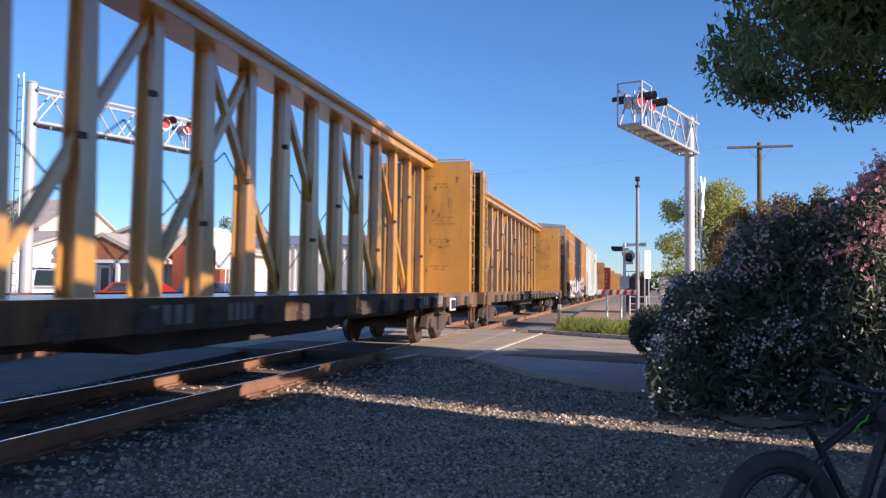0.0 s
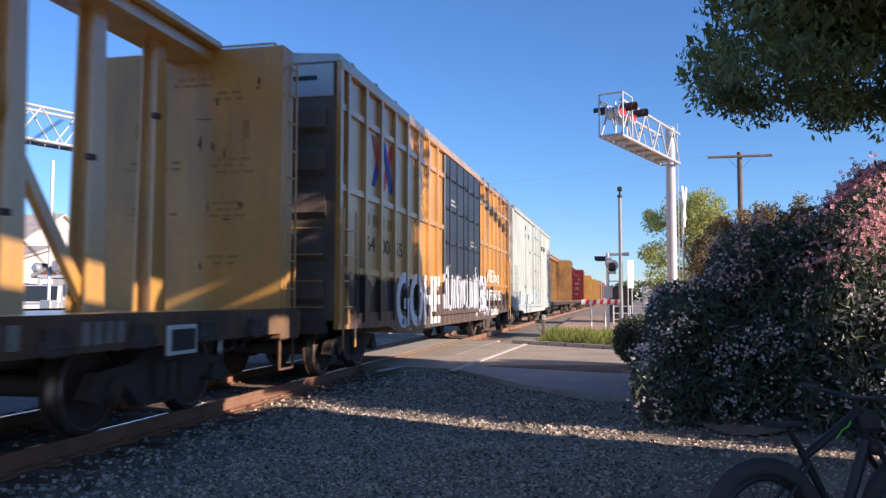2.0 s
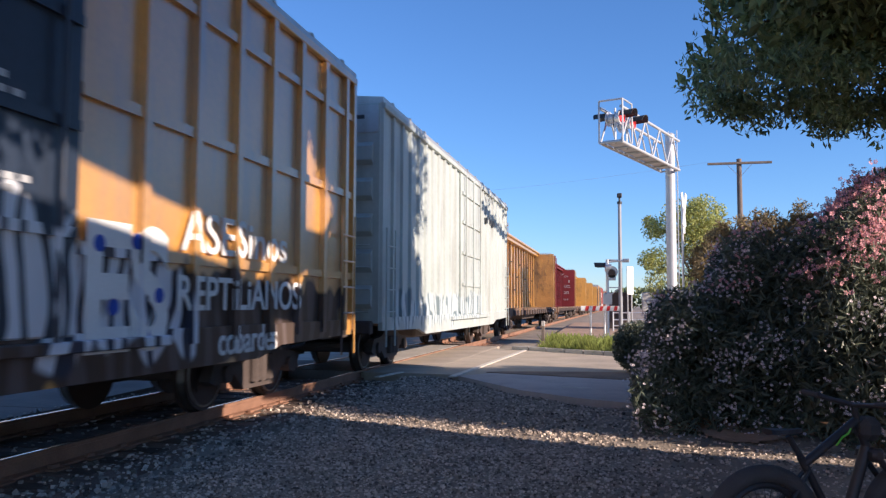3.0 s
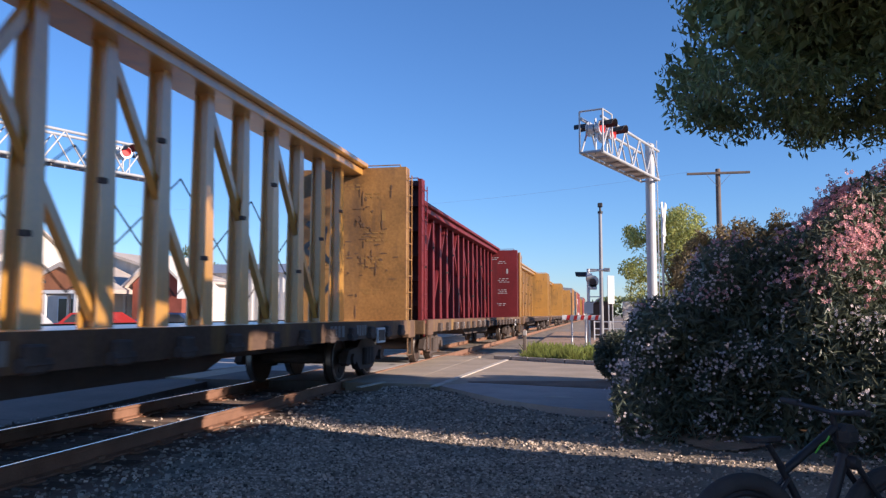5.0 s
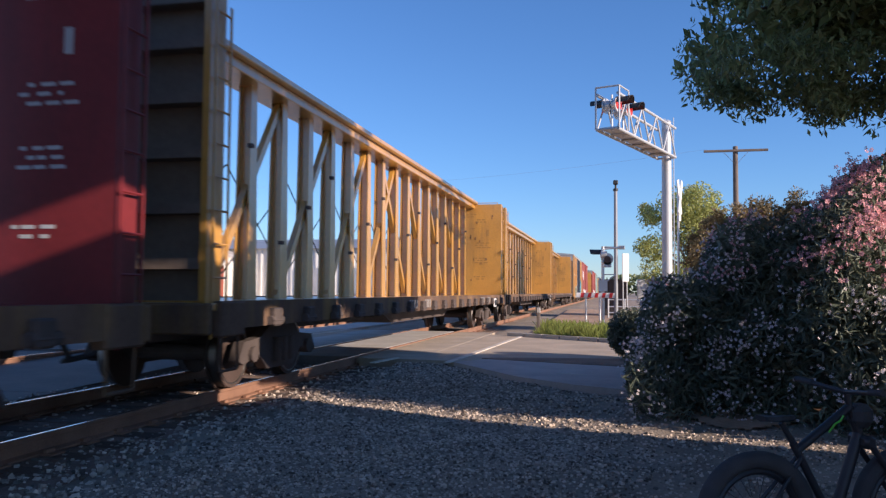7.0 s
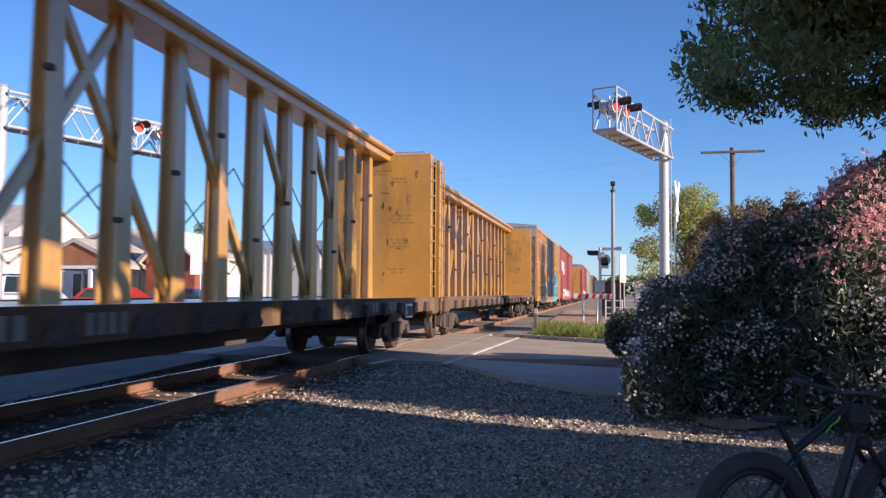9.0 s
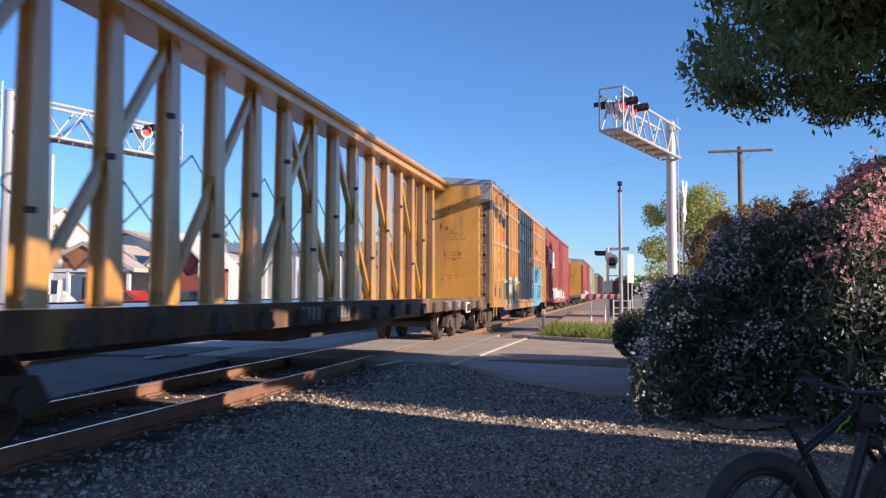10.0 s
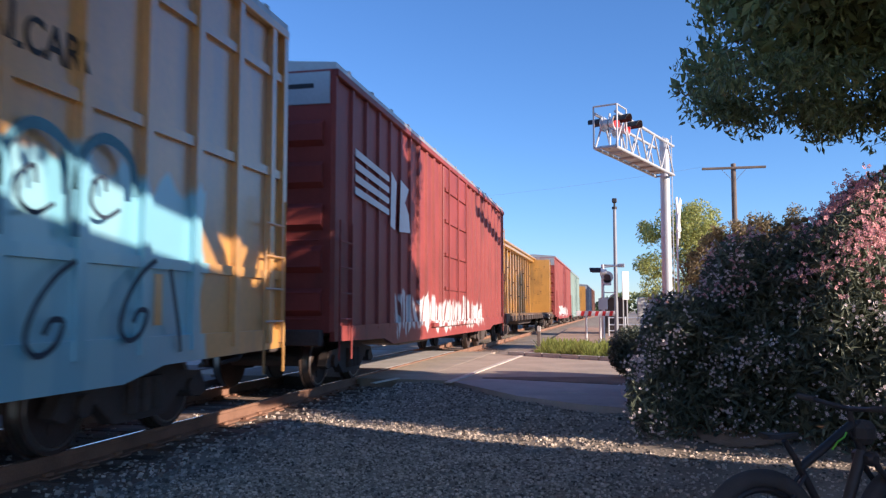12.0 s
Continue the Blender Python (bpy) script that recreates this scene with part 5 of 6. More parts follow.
def cantilever(label, mast, tip, arm_z, top_z, face, ladder_side):
    t = thing("crossing_cantilever", label, "signal", (mast[0], mast[1], -0.1), "crossing cantilevers")
    d = Vector((tip[0] - mast[0], tip[1] - mast[1], 0))
    L = d.length
    d.normalize()
    s = Vector((-d.y, d.x, 0))
    up = Vector((0, 0, 1))
    z0 = arm_z + 0.1
    part("mast", Shape().tube((0, 0, 0), (0, 0, top_z + 0.1), 0.17, 0.15, n=20).tube((0, 0, 0), (0, 0, 0.05), 0.34, n=16), M_ALU, t, "aluminium-painted tube mast", True)
    part("mast_cap", Shape().tube((0, 0, top_z + 0.1), (0, 0, top_z + 0.16), 0.17, 0.1, n=16), M_ALU, t)
    lad = Shape()
    for k in (-0.14, 0.14):
        a = d * -0.32 * ladder_side + s * k
        lad.tube((a.x, a.y, 0.4), (a.x, a.y, top_z + 0.3), 0.018, n=6)
    for z in np.arange(0.6, top_z, 0.32):
        a, b = d * -0.32 * ladder_side - s * 0.14, d * -0.32 * ladder_side + s * 0.14
        lad.tube((a.x, a.y, z), (b.x, b.y, z), 0.012, n=6)
    part("ladder", lad, M_GALV, t)
    hw = 0.29
    for side in (-1, 1):
        for z, h in ((z0, 0.0), (z0 + 0.95, 0.0)):
            a, b = s * side * hw + up * z, d * L + s * side * hw + up * z
            part("arm_chord", Shape().tube(a, b, 0.045, n=10), M_ALU, t)
        n = 4
        for i in range(n):
            a = d * (L * i / n) + s * side * hw + up * z0
            b = d * (L * (i + 0.5) / n) + s * side * hw + up * (z0 + 0.95)
            c = d * (L * (i + 1) / n) + s * side * hw + up * z0
            part("truss_brace", Shape().tube(a, b, 0.026, n=8).tube(b, c, 0.026, n=8), M_ALU, t)
    for i in range(7):
        a = d * (L * i / 6) - s * hw + up * z0
        part("cross_member", Shape().tube(a, a + s * 2 * hw, 0.03, n=8), M_ALU, t)
    for i in range(12):
        a = d * (0.3 + (L - 0.3) * i / 12)
        b = a + d * ((L - 0.3) / 12 - 0.03)
        q = s * 0.24
        sl = Shape()
        sl.add([a - q + up * (z0 + 0.03), a + q + up * (z0 + 0.03), b + q + up * (z0 + 0.03), b - q + up * (z0 + 0.03),
                a - q + up * (z0 + 0.06), a + q + up * (z0 + 0.06), b + q + up * (z0 + 0.06), b - q + up * (z0 + 0.06)],
               [(0, 1, 2, 3), (4, 7, 6, 5), (0, 4, 5, 1), (1, 5, 6, 2), (2, 6, 7, 3), (3, 7, 4, 0)])
        part("walkway_slat", sl, M_GALV, t)
    e = d * L
    for side in (-1, 1):
        a = e + s * side * (hw + 0.04)
        part("guard_post", Shape().tube(a + up * z0, a + up * (z0 + 1.15), 0.026, n=8), M_ALU, t)
    part("guard_rail", Shape().tube(e + s * (hw + 0.04) + up * (z0 + 1.15), e - s * (hw + 0.04) + up * (z0 + 1.15), 0.026, n=8), M_ALU, t)
    a, b = e + s * (hw + 0.04) + up * (z0 + 1.15), d * (L - 0.75) + s * (hw + 0.04) + up * (z0 + 1.15)
    part("guard_rail", Shape().tube(a, b, 0.022, n=8).tube(b, b - up * 1.1, 0.022, n=8), M_ALU, t)
    for k in (L - 0.35, L - 1.25):
        c = d * k
        part("signal_post", Shape().tube(c + up * z0, c + up * (z0 + 1.0), 0.03, n=8), M_GALV, t)
        for rz, off in ((face, 1), (face + 180, -1)):
            f = Vector((math.sin(radians(face)), -math.cos(radians(face)), 0)) * 0.22 * off
            signal_head(t, tuple(c + f + up * (z0 + 0.72)), rz)
    return t


cantilever("tall aluminium cantilever with red crossing flashers", (1.61, 26.8), (-0.22, 21.7), 5.6, 6.78, 62, 1)
cantilever("tall aluminium cantilever beyond the tracks with red flashers", (-16.24, 18.5), (-14.38, 23.7), 5.6, 6.7, 62, 1)


def crossbuck(at, rz):
    t = thing("crossbuck_sign", "white crossbuck sign seen from behind on a pole", "sign", at, rz=rz)
    part("pole", Shape().tube((0, 0, 0), (0, 0, 5.0), 0.04, n=8), M_GALV, t)
    for a in (38, -38):
        b = part("board", Shape().box(-0.11, 0.11, -0.015, 0.015, -0.6, 0.6), M_WHITE, t)
        b.matrix_basis = pose(0, -0.04 - (0.035 if a > 0 else 0), 4.55, 0, a * 0.55, 0)
    part("plate", Shape().box(-0.14, 0.14, -0.06, -0.04, 3.75, 3.98), M_WHITE, t)
    return t


crossbuck((2.05, 28.0, -0.1), 72)

gate = thing("striped_barrier", "red and white striped barrier board on two thin posts", "barrier", (-0.7, 28.0, -0.1))
for x in (-0.33, 0.14):
    part("post", Shape().tube((x, 0.04, 0), (x, 0.04, 1.25), 0.035, n=10), M_GALV, gate)
board = part("board", Shape().box(-0.66, 0.64, -0.02, 0.02, 1.13, 1.3, 0.006), M_WHITE, gate)
for k in range(5):
    x = -0.52 + k * 0.24
    part("stripe", Shape().prism([(x, 1.134), (x + 0.11, 1.134), (x + 0.15, 1.296), (x + 0.04, 1.296)], "y", -0.026, -0.021), M_SIGNRED, board, "red diagonal stripe")

flasher = thing("flasher_mast", "galvanised mast with crossing lights seen side-on", "signal", (-0.47, 29.0, -0.1))
part("pole", Shape().tube((0, 0, 0), (0, 0, 2.95), 0.055, n=12), M_GALV, flasher)
part("crossarm", Shape().tube((-0.05, 0, 2.85), (0.75, 0, 2.92), 0.03, n=8), M_GALV, flasher)
signal_head(flasher, (-0.06, 0, 2.66), -98, False)
part("back_plate", Shape().tube((0.16, -0.06, 2.5), (0.16, -0.1, 2.5), 0.21, n=20).box(0.02, 0.3, -0.1, -0.06, 2.2, 2.5, 0.02), M_GALV, flasher, "rounded grey back of the lamp")
part("lamp_housing", Shape().tube((0.16, -0.1, 2.48), (0.16, -0.17, 2.48), 0.12, n=16), M_UNDER, flasher)
part("number_plate", Shape().box(-0.16, 0.16, -0.1, -0.07, 1.35, 1.75, 0.01), M_GALV, flasher, "small grey plate")
part("bracket", Shape().tube((0, 0, 1.95), (0.45, 0, 1.95), 0.02, n=6).tube((0, 0, 1.6), (0.45, 0, 1.95), 0.02, n=6), M_GALV, flasher)
part("base", Shape().box(-0.2, 0.2, -0.2, 0.2, 0, 0.25, 0.03), M_CONC, flasher)

post = thing("camera_post", "tall grey post with a small camera on top", "pole", (-0.02, 33.0, -0.1))
part("pole", Shape().tube((0, 0, 0), (0, 0, 5.5), 0.085, 0.07, n=14), M_POSTGREY, post)
part("camera_housing", Shape().box(-0.1, 0.1, -0.1, 0.1, 5.68, 5.86, 0.03).tube((0, 0, 5.42), (0, 0, 5.52), 0.1, n=10).tube((0, 0, 5.5), (0, 0, 5.7), 0.04, n=10), M_BLACK, post)
part("crossarm", Shape().tube((-0.5, 0, 3.15), (0.35, 0, 3.1), 0.035, n=8).box(0.1, 0.36, -0.07, 0.07, 3.05, 3.2, 0.02), M_POSTGREY, post)

sign = thing("tall_white_sign", "tall narrow white sign board on two posts", "sign", (0.36, 33.0, -0.1), rz=38)
part("board", Shape().box(-0.16, 0.16, -0.02, 0.02, 1.75, 2.88, 0.008), M_WHITE, sign)
for x in (-0.1, 0.1):
    part("post", Shape().tube((x, 0.04, 0), (x, 0.04, 2.7), 0.025, n=8), M_GALV, sign)

marker = thing("marker_post", "short weathered white wooden marker post", "post", (-2.18, 22.98, -0.1))
part("post", Shape().box(-0.045, 0.045, -0.045, 0.045, 0, 0.85, 0.012), M_WOODPOLE, marker)
part("cap", Shape().box(-0.05, 0.05, -0.05, 0.05, 0.72, 0.87, 0.01), M_CONC, marker)

cab = thing("signal_cabinet", "dark grey equipment cabinet beside the track", "cabinet", (-0.2, 46.0, -0.15))
part("body", Shape().box(-0.6, 0.8, -0.6, 0.6, 0.1, 2.0, 0.03), M_UNDER, cab)
part("roof", Shape().box(-0.68, 0.88, -0.68, 0.68, 2.0, 2.08, 0.02), M_UNDER, cab)
part("plinth", Shape().box(-0.65, 0.85, -0.65, 0.65, -0.05, 0.1), M_CONC, cab)
whitebox = thing("equipment_box", "white metal equipment box on a stand", "cabinet", (1.5, 47.0, -0.15))
part("body", Shape().box(-0.35, 0.35, -0.3, 0.3, 1.0, 2.1, 0.03), M_WHITE, whitebox)
part("stand", Shape().box(-0.1, 0.1, -0.1, 0.1, 0, 1.0), M_GALV, whitebox)
fence = thing("pipe_fence", "low grey pipe rail fence beside the track", "fence", (-0.4, 41.0, -0.1))
for k in range(6):
    part("post", Shape().tube((k * 0.8, 0, 0), (k * 0.8, 0, 1.0), 0.04, n=8), M_GALV, fence)
for z in (0.3, 0.6, 0.95):
    part("rail", Shape().tube((0, 0, z), (4.0, 0, z), 0.03, n=8), M_GALV, fence)


def utility_pole(at, h, label, arms=True, group="utility poles"):
    t = thing("utility_pole", label, "pole", at, group)
    part("pole", Shape().tube((0, 0, -0.3), (0, 0, h), 0.12, 0.095, n=14), M_WOODPOLE, t)
    if arms:
        part("crossarm", Shape().box(-1.2, 1.2, -0.16, -0.06, h - 0.23, h - 0.14, 0.01), M_WOODPOLE, t)
        part("brace", Shape().tube((0, -0.13, h - 0.75), (-0.45, -0.13, h - 0.25), 0.008, n=6).tube((0, -0.13, h - 0.75), (0.45, -0.13, h - 0.25), 0.008, n=6), M_WOODPOLE, t)
    return t


utility_pole((4.6, 33.0, -0.1), 7.1, "weathered wooden utility pole with one crossarm")
utility_pole((-17.0, 35.0, -0.1), 7.4, "bare brown wooden pole beyond the tracks", False)


def wire(p, q, sag, name="overhead_wire"):
    pts = [Vector(p).lerp(Vector(q), i / 16) - Vector((0, 0, sag * 4 * (i / 16) * (1 - i / 16))) for i in range(17)]
    return tagged(new(name, Shape().path(pts, [0.003] * 17, 5).mesh(name, M_ALU, False, True)), "thin dark overhead wire between poles", "wire", "overhead wires")


wire((3.5, 32.9, 6.9), (-30.0, 46.0, 8.2), 0.9)

# ---- bicycle ----


def bicycle(at, rz):
    t = thing("bicycle", "black mountain bike leaning beside the gravel", "bicycle", at, rz=rz)
    R = 0.38

    def wheel(x, name):
        w = part(name, Shape().ring((0, 0, 0), R - 0.05, 0.052, 44, 12), M_RUBBER, t, "black knobbly tyre", True)
        w.matrix_basis = pose(x, 0, R, 0, 0, 90)
        part("rim", Shape().ring((0, 0, 0), R - 0.115, 0.022, 40, 8, 1.2), M_BIKE, w, "black rim with pale decals", True)
        dec = Shape()
        for a0 in (0.6, 2.7, 4.8):
            for i in range(6):
                a, b = a0 + i * 0.07, a0 + i * 0.07 + 0.05
                for sx in (0.027,):
                    dec.add([(sx, (R - 0.13) * math.cos(a), (R - 0.13) * math.sin(a)), (sx, (R - 0.1) * math.cos(a), (R - 0.1) * math.sin(a)),
                             (sx, (R - 0.1) * math.cos(b), (R - 0.1) * math.sin(b)), (sx, (R - 0.13) * math.cos(b), (R - 0.13) * math.sin(b))], [(0, 1, 2, 3)])
        part("decal", dec, M_WHITE, w)
        sp = Shape()
        for i in range(28):
            a = 2 * math.pi * i / 28
            sp.tube((0.03 * (-1) ** i, 0.03 * math.cos(a + 0.6), 0.03 * math.sin(a + 0.6)), (0, (R - 0.09) * math.cos(a), (R - 0.09) * math.sin(a)), 0.0016, n=4)
        part("spokes", sp, M_BIKE, w)
        part("hub", Shape().tube((-0.06, 0, 0), (0.06, 0, 0), 0.03, n=12), M_BIKE, w)
        return w

    wheel(0, "rear_wheel")
    wheel(1.02, "front_wheel")
    bb, seat, head0, head1 = (0.5, 0, 0.33), (0.245, 0, 0.80), (0.63, 0, 1.0), (0.69, 0, 0.84)
    fr = Shape().tube(bb, seat, 0.023, n=12).tube((0.27, 0, 0.755), head0, 0.026, n=12).tube(bb, head1, 0.034, n=12).tube(head0, head1, 0.027, n=12)
    for s in (-1, 1):
        fr.tube((0, s * 0.07, R), (0.5, s * 0.03, 0.33), 0.014, n=8).tube((0, s * 0.07, R), (0.29, s * 0.02, 0.72), 0.012, n=8)
    part("frame", fr, M_BIKE, t, "matt black tube frame", True)
    fk = Shape()
    for s in (-1, 1):
        fk.tube((0.72, s * 0.07, 0.78), (1.02, s * 0.07, R), 0.019, 0.014, n=10)
    fk.box(0.67, 0.75, -0.09, 0.09, 0.76, 0.84, 0.02)
    part("fork", fk, M_BIKE, t, smooth=True)
    part("seat_post", Shape().tube(seat, (0.17, 0, 0.92), 0.018, n=10), M_BIKE, t)
    sd = Shape()
    n = 10
    prof = [(-0.085, 0.06), (-0.07, 0.068), (-0.03, 0.06), (0.02, 0.036), (0.07, 0.022), (0.11, 0.015)]
    for (x0, w0), (x1, w1) in zip(prof, prof[1:]):
        z0, z1 = 0.945 + 0.12 * abs(x0 - 0.03) ** 1.5, 0.945 + 0.12 * abs(x1 - 0.03) ** 1.5
        sd.add([(0.13 + 1.15 * x, y, z + dz) for x, w, z in ((x0, w0, z0), (x1, w1, z1)) for y, dz in ((-w, -0.008), (-w * 0.7, 0.014), (w * 0.7, 0.014), (w, -0.008), (0, -0.022))],
               [(i, (i + 1) % 5, 5 + (i + 1) % 5, 5 + i) for i in range(5)] + [(4, 3, 2, 1, 0), (5, 6, 7, 8, 9)])
    part("saddle", sd, M_BIKE, t, "slim black saddle", True)
    hb = Shape().path([(0.55, -0.37, 1.13), (0.58, -0.2, 1.11), (0.61, 0, 1.09), (0.58, 0.2, 1.11), (0.55, 0.37, 1.13)], [0.015] * 5, 10).tube(head0, (0.61, 0, 1.1), 0.018, n=10)
    part("handlebar", hb, M_BIKE, t, smooth=True)
    for s in (-1, 1):
        part("grip", Shape().tube((0.57, s * 0.25, 1.12), (0.545, s * 0.38, 1.13), 0.019, n=10), M_RUBBER, t)
        part("pedal", Shape().tube((0.5, s * 0.04, 0.33), (0.5 + s * 0.1, s * 0.06, 0.33 - s * 0.1), 0.012, n=8).box(0.45 + s * 0.1, 0.55 + s * 0.1, min(s * 0.07, s * 0.16), max(s * 0.07, s * 0.16), 0.315 - s * 0.1, 0.345 - s * 0.1), M_BIKE, t)
    part("chainring", Shape().tube((0.5, -0.045, 0.33), (0.5, -0.055, 0.33), 0.085, n=24), M_BIKE, t)
    part("bag", Shape().box(0.63, 0.77, -0.07, 0.07, 0.88, 1.02, 0.04), M_RUBBER, t, "black handlebar bag")
    part("cable", Shape().path([(0.46, -0.035, 0.86), (0.49, -0.05, 0.91), (0.53, -0.05, 0.93), (0.55, -0.05, 0.96)], [0.006] * 4, 6), M_GREENCABLE, t, "bright green cable")
    part("rear_rack", Shape().tube((-0.02, 0.06, 0.42), (-0.02, 0.06, 0.46), 0.01, n=6), M_BIKE, t)
    return t


bicycle((0.79, 5.0, -0.45), 24)

# ---- town beyond the tracks ----


def window(parent, x, y, z, w, h, face):
    """face: 'y' looks toward -y, 'x' toward +x."""
    if face == "y":
        f = Shape().box(x - w / 2 - 0.07, x + w / 2 + 0.07, y - 0.05, y - 0.005, z - 0.07, z + h + 0.07)
        g = Shape().box(x - w / 2, x + w / 2, y - 0.06, y - 0.05, z, z + h)
    else:
        f = Shape().box(x + 0.005, x + 0.05, y - w / 2 - 0.07, y + w / 2 + 0.07, z - 0.07, z + h + 0.07)
        g = Shape().box(x + 0.05, x + 0.06, y - w / 2, y + w / 2, z, z + h)
    wd = part("window", f, M_WHITE, parent, "white framed window")
    part("pane", g, M_GLASS, wd)
    return wd


def house(label, x0, x1, y0, y1, h, ridge, wall, roof, windows=3, rz=0.0):
    t = thing("house", label, "building", ((x0 + x1) / 2, (y0 + y1) / 2, -0.1), rz=rz)
    a, b = (x1 - x0) / 2, (y1 - y0) / 2
    part("wall", Shape().prism([(-b, 0), (b, 0), (b, h), (0, ridge - 0.12), (-b, h)], "x", -a, a), wall, t)
    rf = Shape()
    for s in (-1, 1):
        rf.prism([(s * (b + 0.45), h - 0.3), (s * (b + 0.45), h - 0.15), (0, ridge + 0.12), (0, ridge - 0.05)], "x", -a - 0.4, a + 0.4)
    part("roof", rf, roof, t)
    for k in range(windows):
        window(t, -a + (k + 0.5) * 2 * a / windows, -b, 0.9, 0.9, 1.3, "y")
    for k in range(2):
        window(t, a, -b + (k + 0.5) * b, 0.9, 0.9, 1.3, "x")
    part("door", Shape().box(-0.45, 0.45, -b - 0.05, -b - 0.01, 0, 2.05), M_WOODPOLE, t)
    return t


house("low cream stucco depot with a pale gable roof", -32.8, -22.8, 41.1, 50.9, 3.4, 4.8, M_CREAM, M_ROOFTILE, 4, -90)
house("tall cream stucco hall behind the brick depot", -60, -48, 56, 66, 6.0, 8.6, M_CREAM, M_ROOFTILE, 4)
house("small red house with a peaked cupola roof", -23.9, -21.1, 37.6, 40.4, 2.9, 4.3, M_BRICK, M_CREAM, 1, 90)
porch = thing("porch", "open timber shelter with a brown gable roof and white posts", "porch", (-26.9, 38.2, -0.1))
pr = Shape()
for side in (-1, 1):
    pr.prism([(side * 3.0, 2.35), (side * 3.0, 2.55), (0, 3.95), (0, 3.72)], "y", -2.4, 2.4)
part("roof", pr, M_ROOFTILE, porch)
part("gable", Shape().prism([(-2.5, 2.55), (2.5, 2.55), (0, 3.7)], "y", -2.3, -2.2), M_TIMBER, porch, "orange-brown timber gable boards")
part("beam", Shape().box(-2.7, 2.7, -2.28, -2.12, 2.36, 2.54), M_WHITE, porch)
for x in (-2.6, -0.9, 0.9, 2.6):
    for y in (-2.2, 2.0):
        part("post", Shape().box(x - 0.08, x + 0.08, y - 0.08, y + 0.08, 0, 2.4), M_WHITE, porch)

shed = thing("warehouse", "long white corrugated metal warehouse", "building", (-15.0, 52.0, -0.1))
part("wall", Shape().box(-12.4, 5.5, -5, 5, 0, 3.9), M_WHITEWALL, shed)
part("roof", Shape().prism([(-5.3, 3.9), (5.3, 3.9), (0, 4.8)], "x", -12.6, 5.7), M_ROOFMETAL, shed)
rib = Shape().box(-0.05, 0.05, -5.06, -5.0, 0, 3.88).mesh("wall_rib", M_WHITEWALL)
for k in range(44):
    shift(part("wall_rib", rib, None, shed), -12.3 + k * 0.41, 0, 0)
for k in range(3):
    part("roller_door", Shape().box(-4.6 + k * 3.4, -2.4 + k * 3.4, -5.1, -5.02, 0, 2.7), M_GALV, shed)
for k in range(2):
    house("plain white and grey store building", -62 + k * 14, -50 + k * 14, 40, 50, 3.4, 4.6, M_CREAM, M_ROOFTILE, 4)


def parked_car(at, rz, paint, label):
    t = thing("parked_car", label, "car", at, "parked cars", rz)
    part("body", Shape().prism([(-2.1, 0.35), (2.1, 0.35), (2.15, 0.75), (1.2, 0.9), (0.6, 1.38), (-1.1, 1.42), (-1.9, 0.95), (-2.15, 0.85)], "y", -0.85, 0.85), paint, t)
    part("side_glass", Shape().prism([(-1.55, 0.95), (0.95, 0.92), (0.5, 1.3), (-1.0, 1.34)], "y", -0.86, 0.86), M_GLASS, t)
    for x in (-1.35, 1.35):
        for y in (-0.78, 0.78):
            w = part("wheel", Shape().tube((x, y - 0.1, 0.33), (x, y + 0.1, 0.33), 0.33, n=20), M_RUBBER, t)
            part("hubcap", Shape().tube((x, y - 0.11, 0.33), (x, y + 0.11, 0.33), 0.19, n=14), M_GALV, w)
    for y in (-0.6, 0.6):
        part("headlight", Shape().box(2.06, 2.16, y - 0.15, y + 0.15, 0.62, 0.74), M_WHITE, t)
        part("taillight", Shape().box(-2.17, -2.08, y - 0.12, y + 0.12, 0.7, 0.84), M_SIGNRED, t)
    return t


M_CARWHITE = mat("white_car_paint", (0.72, 0.72, 0.72), 0.25, 0, 0.04, 1.0, 0.0)
M_CARRED = mat("red_car_gloss", (0.42, 0.03, 0.03), 0.25, 0, 0.04, 1.0, 0.0)
M_CARBLUE = mat("blue_car_gloss", (0.05, 0.09, 0.22), 0.25, 0, 0.04, 1.0, 0.0)
parked_car((-27.2, 33.5, -0.1), 10, M_CARWHITE, "white parked saloon car on the forecourt")
parked_car((-24.4, 35.0, -0.1), 185, M_CARRED, "red parked saloon car by the depot")
parked_car((-21.0, 37.0, -0.1), 5, M_CARBLUE, "blue parked car by the depot")
truck_white = thing("pickup_truck", "white pickup truck waiting at the crossing", "truck", (-25.0, 30.5, -0.1), rz=-55)
part("cab", Shape().prism([(0.2, 0.5), (2.7, 0.5), (2.75, 1.05), (1.7, 1.15), (1.1, 1.85), (0.2, 1.9)], "y", -0.95, 0.95), M_CARWHITE, truck_white)
part("bed", Shape().box(-2.6, 0.18, -0.95, 0.95, 0.55, 1.2, 0.04), M_CARWHITE, truck_white)
part("windscreen", Shape().prism([(1.12, 1.82), (1.7, 1.18), (1.73, 1.2), (1.16, 1.84)], "y", -0.8, 0.8), M_GLASS, truck_white)
for x in (-1.7, 1.8):
    for y in (-0.85, 0.85):
        part("wheel", Shape().tube((x, y - 0.12, 0.38), (x, y + 0.12, 0.38), 0.38, n=20), M_RUBBER, truck_white)


def sign_board(at, rz, w, h, z, material, label):
    t = thing("road_sign", label, "sign", at, "road signs", rz)
    part("board", Shape().box(-w / 2, w / 2, -0.015, 0.015, z, z + h, 0.004), material, t)
    part("post", Shape().tube((0, 0.03, 0), (0, 0.03, z + h), 0.03, n=8), M_GALV, t)
    return t


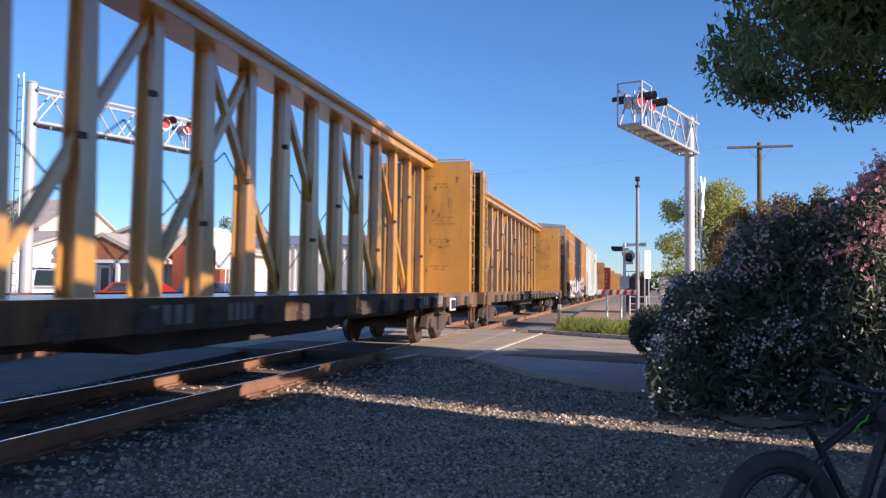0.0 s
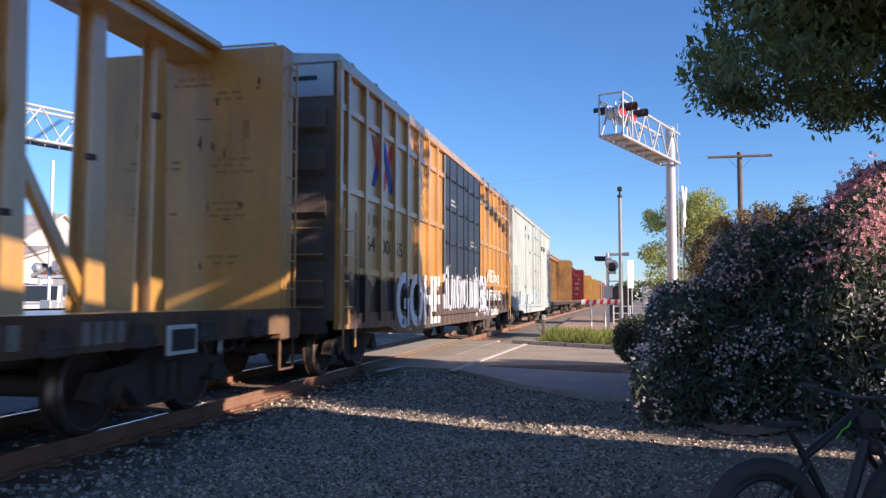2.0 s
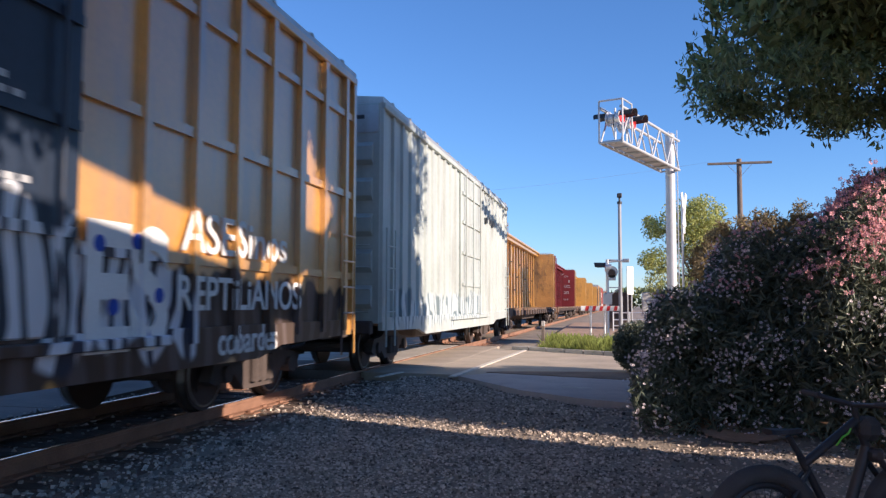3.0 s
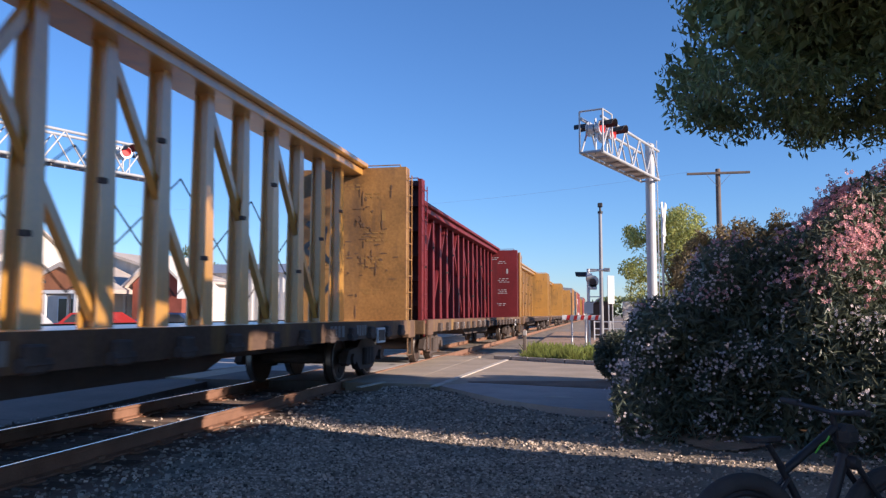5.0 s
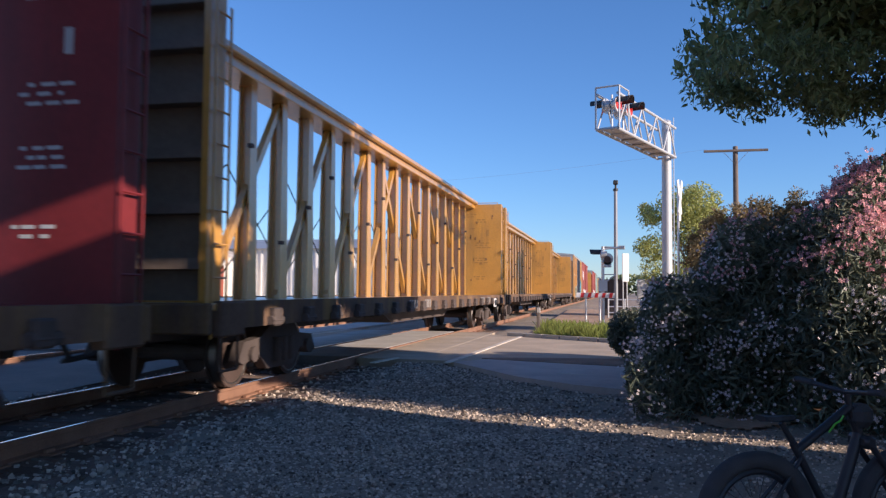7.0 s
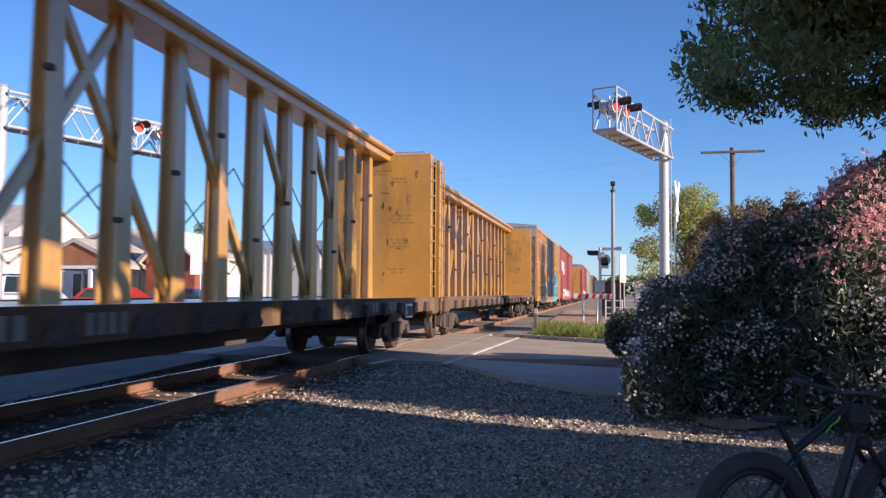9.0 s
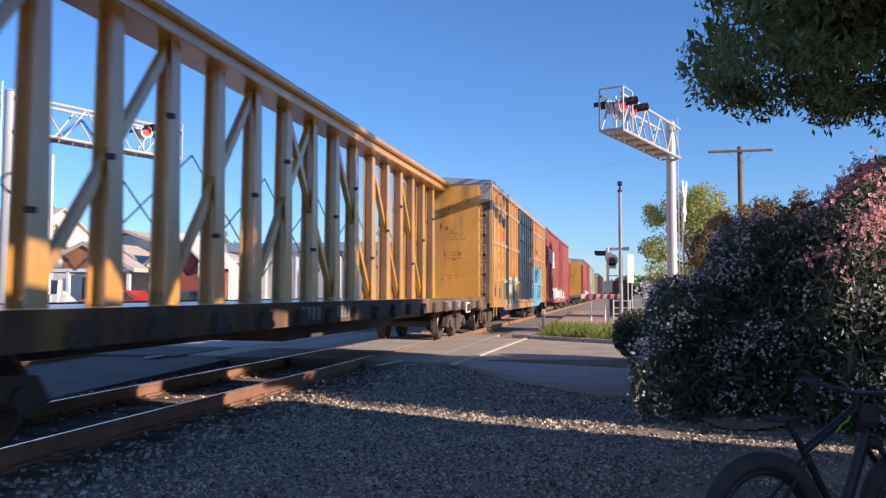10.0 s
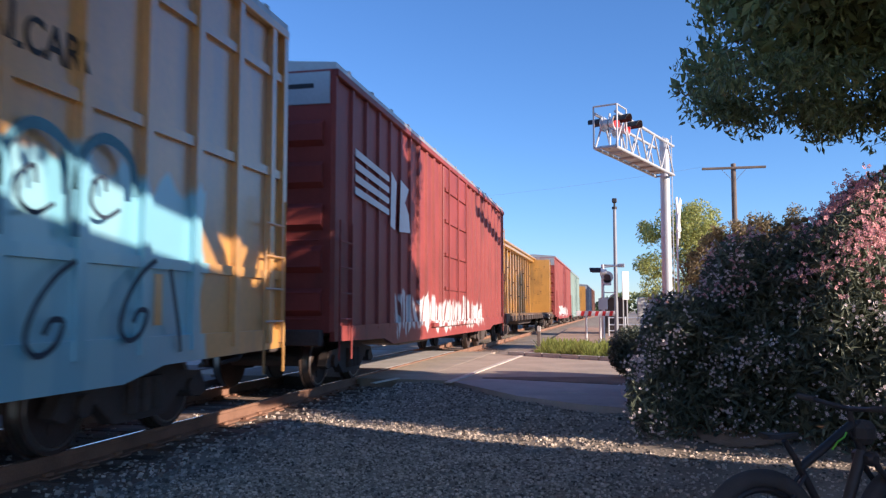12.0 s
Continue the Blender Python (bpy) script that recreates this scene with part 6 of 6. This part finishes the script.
sign_board((-15.2, 27.5, -0.1), 25, 0.75, 0.9, 1.9, M_WHITE, "white rectangular sign on a galvanised post")
lowgate = thing("crossing_mast", "white crossing mast with flashers beyond the tracks", "signal", (-20.9, 26.0, -0.1))
part("pole", Shape().tube((0, 0, 0), (0, 0, 6.5), 0.06, n=12), M_WHITE, lowgate)
part("crossarm", Shape().tube((-0.5, 0, 2.45), (0.5, 0, 2.45), 0.03, n=8), M_GALV, lowgate)
for x in (-0.45, 0.45):
    signal_head(lowgate, (x, -0.08, 2.45), 180, False)
part("mechanism", Shape().box(-0.25, 0.25, -0.2, 0.2, 0.6, 1.25, 0.04), M_GALV, lowgate)
rail_low = thing("pipe_fence", "low white pipe fence beside the far track", "fence", (-13.6, 18.0, -0.15), rz=95)
for k in range(7):
    part("post", Shape().tube((k * 1.3, 0, 0), (k * 1.3, 0, 0.95), 0.035, n=8), M_GALV, rail_low)
for z in (0.5, 0.92):
    part("rail", Shape().tube((0, 0, z), (7.8, 0, z), 0.03, n=8), M_GALV, rail_low)

# ---- track pieces and ballast ----
tie_mesh = Shape().box(-1.28, 1.28, -0.115, 0.115, -0.35, -0.174, 0.012).mesh("tie", M_TIE)
plate_mesh = Shape().box(-0.17, 0.17, -0.09, 0.09, -0.176, -0.158).box(-0.1, -0.06, -0.05, 0.05, -0.16, -0.13).box(0.06, 0.1, -0.05, 0.05, -0.16, -0.13).mesh("tie_plate", M_RAIL)
rng = np.random.default_rng(2)
for k in range(84):
    y = -6.0 + k * 0.52
    if 14.2 < y < 24.3:
        continue
    o = part("tie", tie_mesh, None, track_near)
    shift(o, TRACK + rng.normal() * 0.03, y + rng.normal() * 0.015, 0, rng.normal() * 0.6)
    for dx in (-0.7525, 0.7525):
        shift(part("tie_plate", plate_mesh, None, o), dx, 0, 0)
for k in range(40):
    y = 4.0 + k * 0.55
    if 14.2 < y < 24.3:
        continue
    shift(part("tie", tie_mesh, None, track_far), -11.25, y, 0)


def stones():
    rng = np.random.default_rng(14)
    pts = []

    def scatter(n, x0, x1, y0, y1, lo, hi, keep):
        for x, y, s in zip(rng.uniform(x0, x1, n), rng.uniform(y0, y1, n), 0.72 * rng.uniform(lo, hi, n) * rng.uniform(0.7, 1.3, n)):
            if keep(x, y) and (x > -4.85 or (x * 37.7) % 1 < 0.3):
                z = gz(x, y) if x > -3.9 else -0.2 + 0.02 * rng.random()
                if x > -3.9:
                    z += 0.035 * (noise.noise((x * 1.1, y * 1.1, 0)) + 0.5 * noise.noise((x * 3.1, y * 3.1, 4)))
                pts.append((x, y, z + s * 0.2, s))

    def open_ground(x, y):
        if rng.random() < 0.72 * smooth01(-0.9, 0.9, x) or rng.random() > 0.12 + smooth01(-4.1, -2.9, x):
            return False
        return x < 0.285 * y + 0.3 and x > -0.95 * y and y < float(np.interp(x, EDGE_X, EDGE_Y)) - 0.05 + 0.15 * rng.random()

    scatter(44000, -4.4, 3.0, 4.2, 8.5, 0.008, 0.019, open_ground)
    scatter(24000, -4.4, 3.0, 8.0, 14.4, 0.011, 0.023, open_ground)
    scatter(5000, -7.6, -3.6, 4.0, 14.2, 0.018, 0.034, lambda x, y: abs(x - NEAR_RAIL) > 0.1 and abs(x - FAR_RAIL) > 0.1)
    p = np.array(pts)
    n = len(p)
    cube = np.array([(-1, -1, -1), (1, -1, -1), (1, 1, -1), (-1, 1, -1), (-1, -1, 1), (1, -1, 1), (1, 1, 1), (-1, 1, 1)], float)
    v = cube[None] * (0.55 + 0.55 * rng.random((n, 8, 3)))
    a = rng.uniform(0, 6.3, n)
    b = rng.uniform(-0.8, 0.8, n)
    ca, sa, cb, sb = np.cos(a)[:, None], np.sin(a)[:, None], np.cos(b)[:, None], np.sin(b)[:, None]
    x, y, z = v[..., 0] * ca - v[..., 1] * sa, v[..., 0] * sa + v[..., 1] * ca, v[..., 2] * 0.75
    y, z = y * cb - z * sb, y * sb + z * cb
    v = np.stack([x, y, z], -1) * p[:, None, 3:4] + p[:, None, :3]
    f = np.array([(0, 3, 2, 1), (4, 5, 6, 7), (0, 1, 5, 4), (1, 2, 6, 5), (2, 3, 7, 6), (3, 0, 4, 7)])
    faces = (np.arange(n)[:, None, None] * 8 + f[None]).reshape(-1, 4)
    me = bpy.data.meshes.new("ballast_stones")
    me.from_pydata(v.reshape(-1, 3).tolist(), [], faces.tolist())
    me.materials.append(M_STONE)
    return tagged(new("ballast_stones", me), "loose grey crushed ballast stones", "gravel", kind="stuff")


stones()


# ---- what moves ----


# the train slows a little at the end: metres behind a steady pace
SLACK = [(0.0, 0.0), (3.0, 0.1), (6.0, 0.0), (9.0, 0.0), (10.5, 0.0), (11.25, 0.25), (12.0, 0.75)]


def spin(t):
    """How far a wheel has rolled by then, in degrees."""
    d = SPEED * t - float(np.interp(t, [a for a, _ in SLACK], [b for _, b in SLACK]))
    return math.degrees(d / 0.42)


def motions():
    for car, s in CARS:
        walk(car, [(t, pose(TRACK, s - SPEED * t + slack, 0)) for t, slack in SLACK])

        for part_ob in car.children_recursive:
            if part_ob.name.startswith("wheelset"):
                y = part_ob.location.y
                walk(part_ob, [(k / 30, pose(0, y, 0.42, spin(k / 30), 0, 0)) for k in range(361)])


motions()
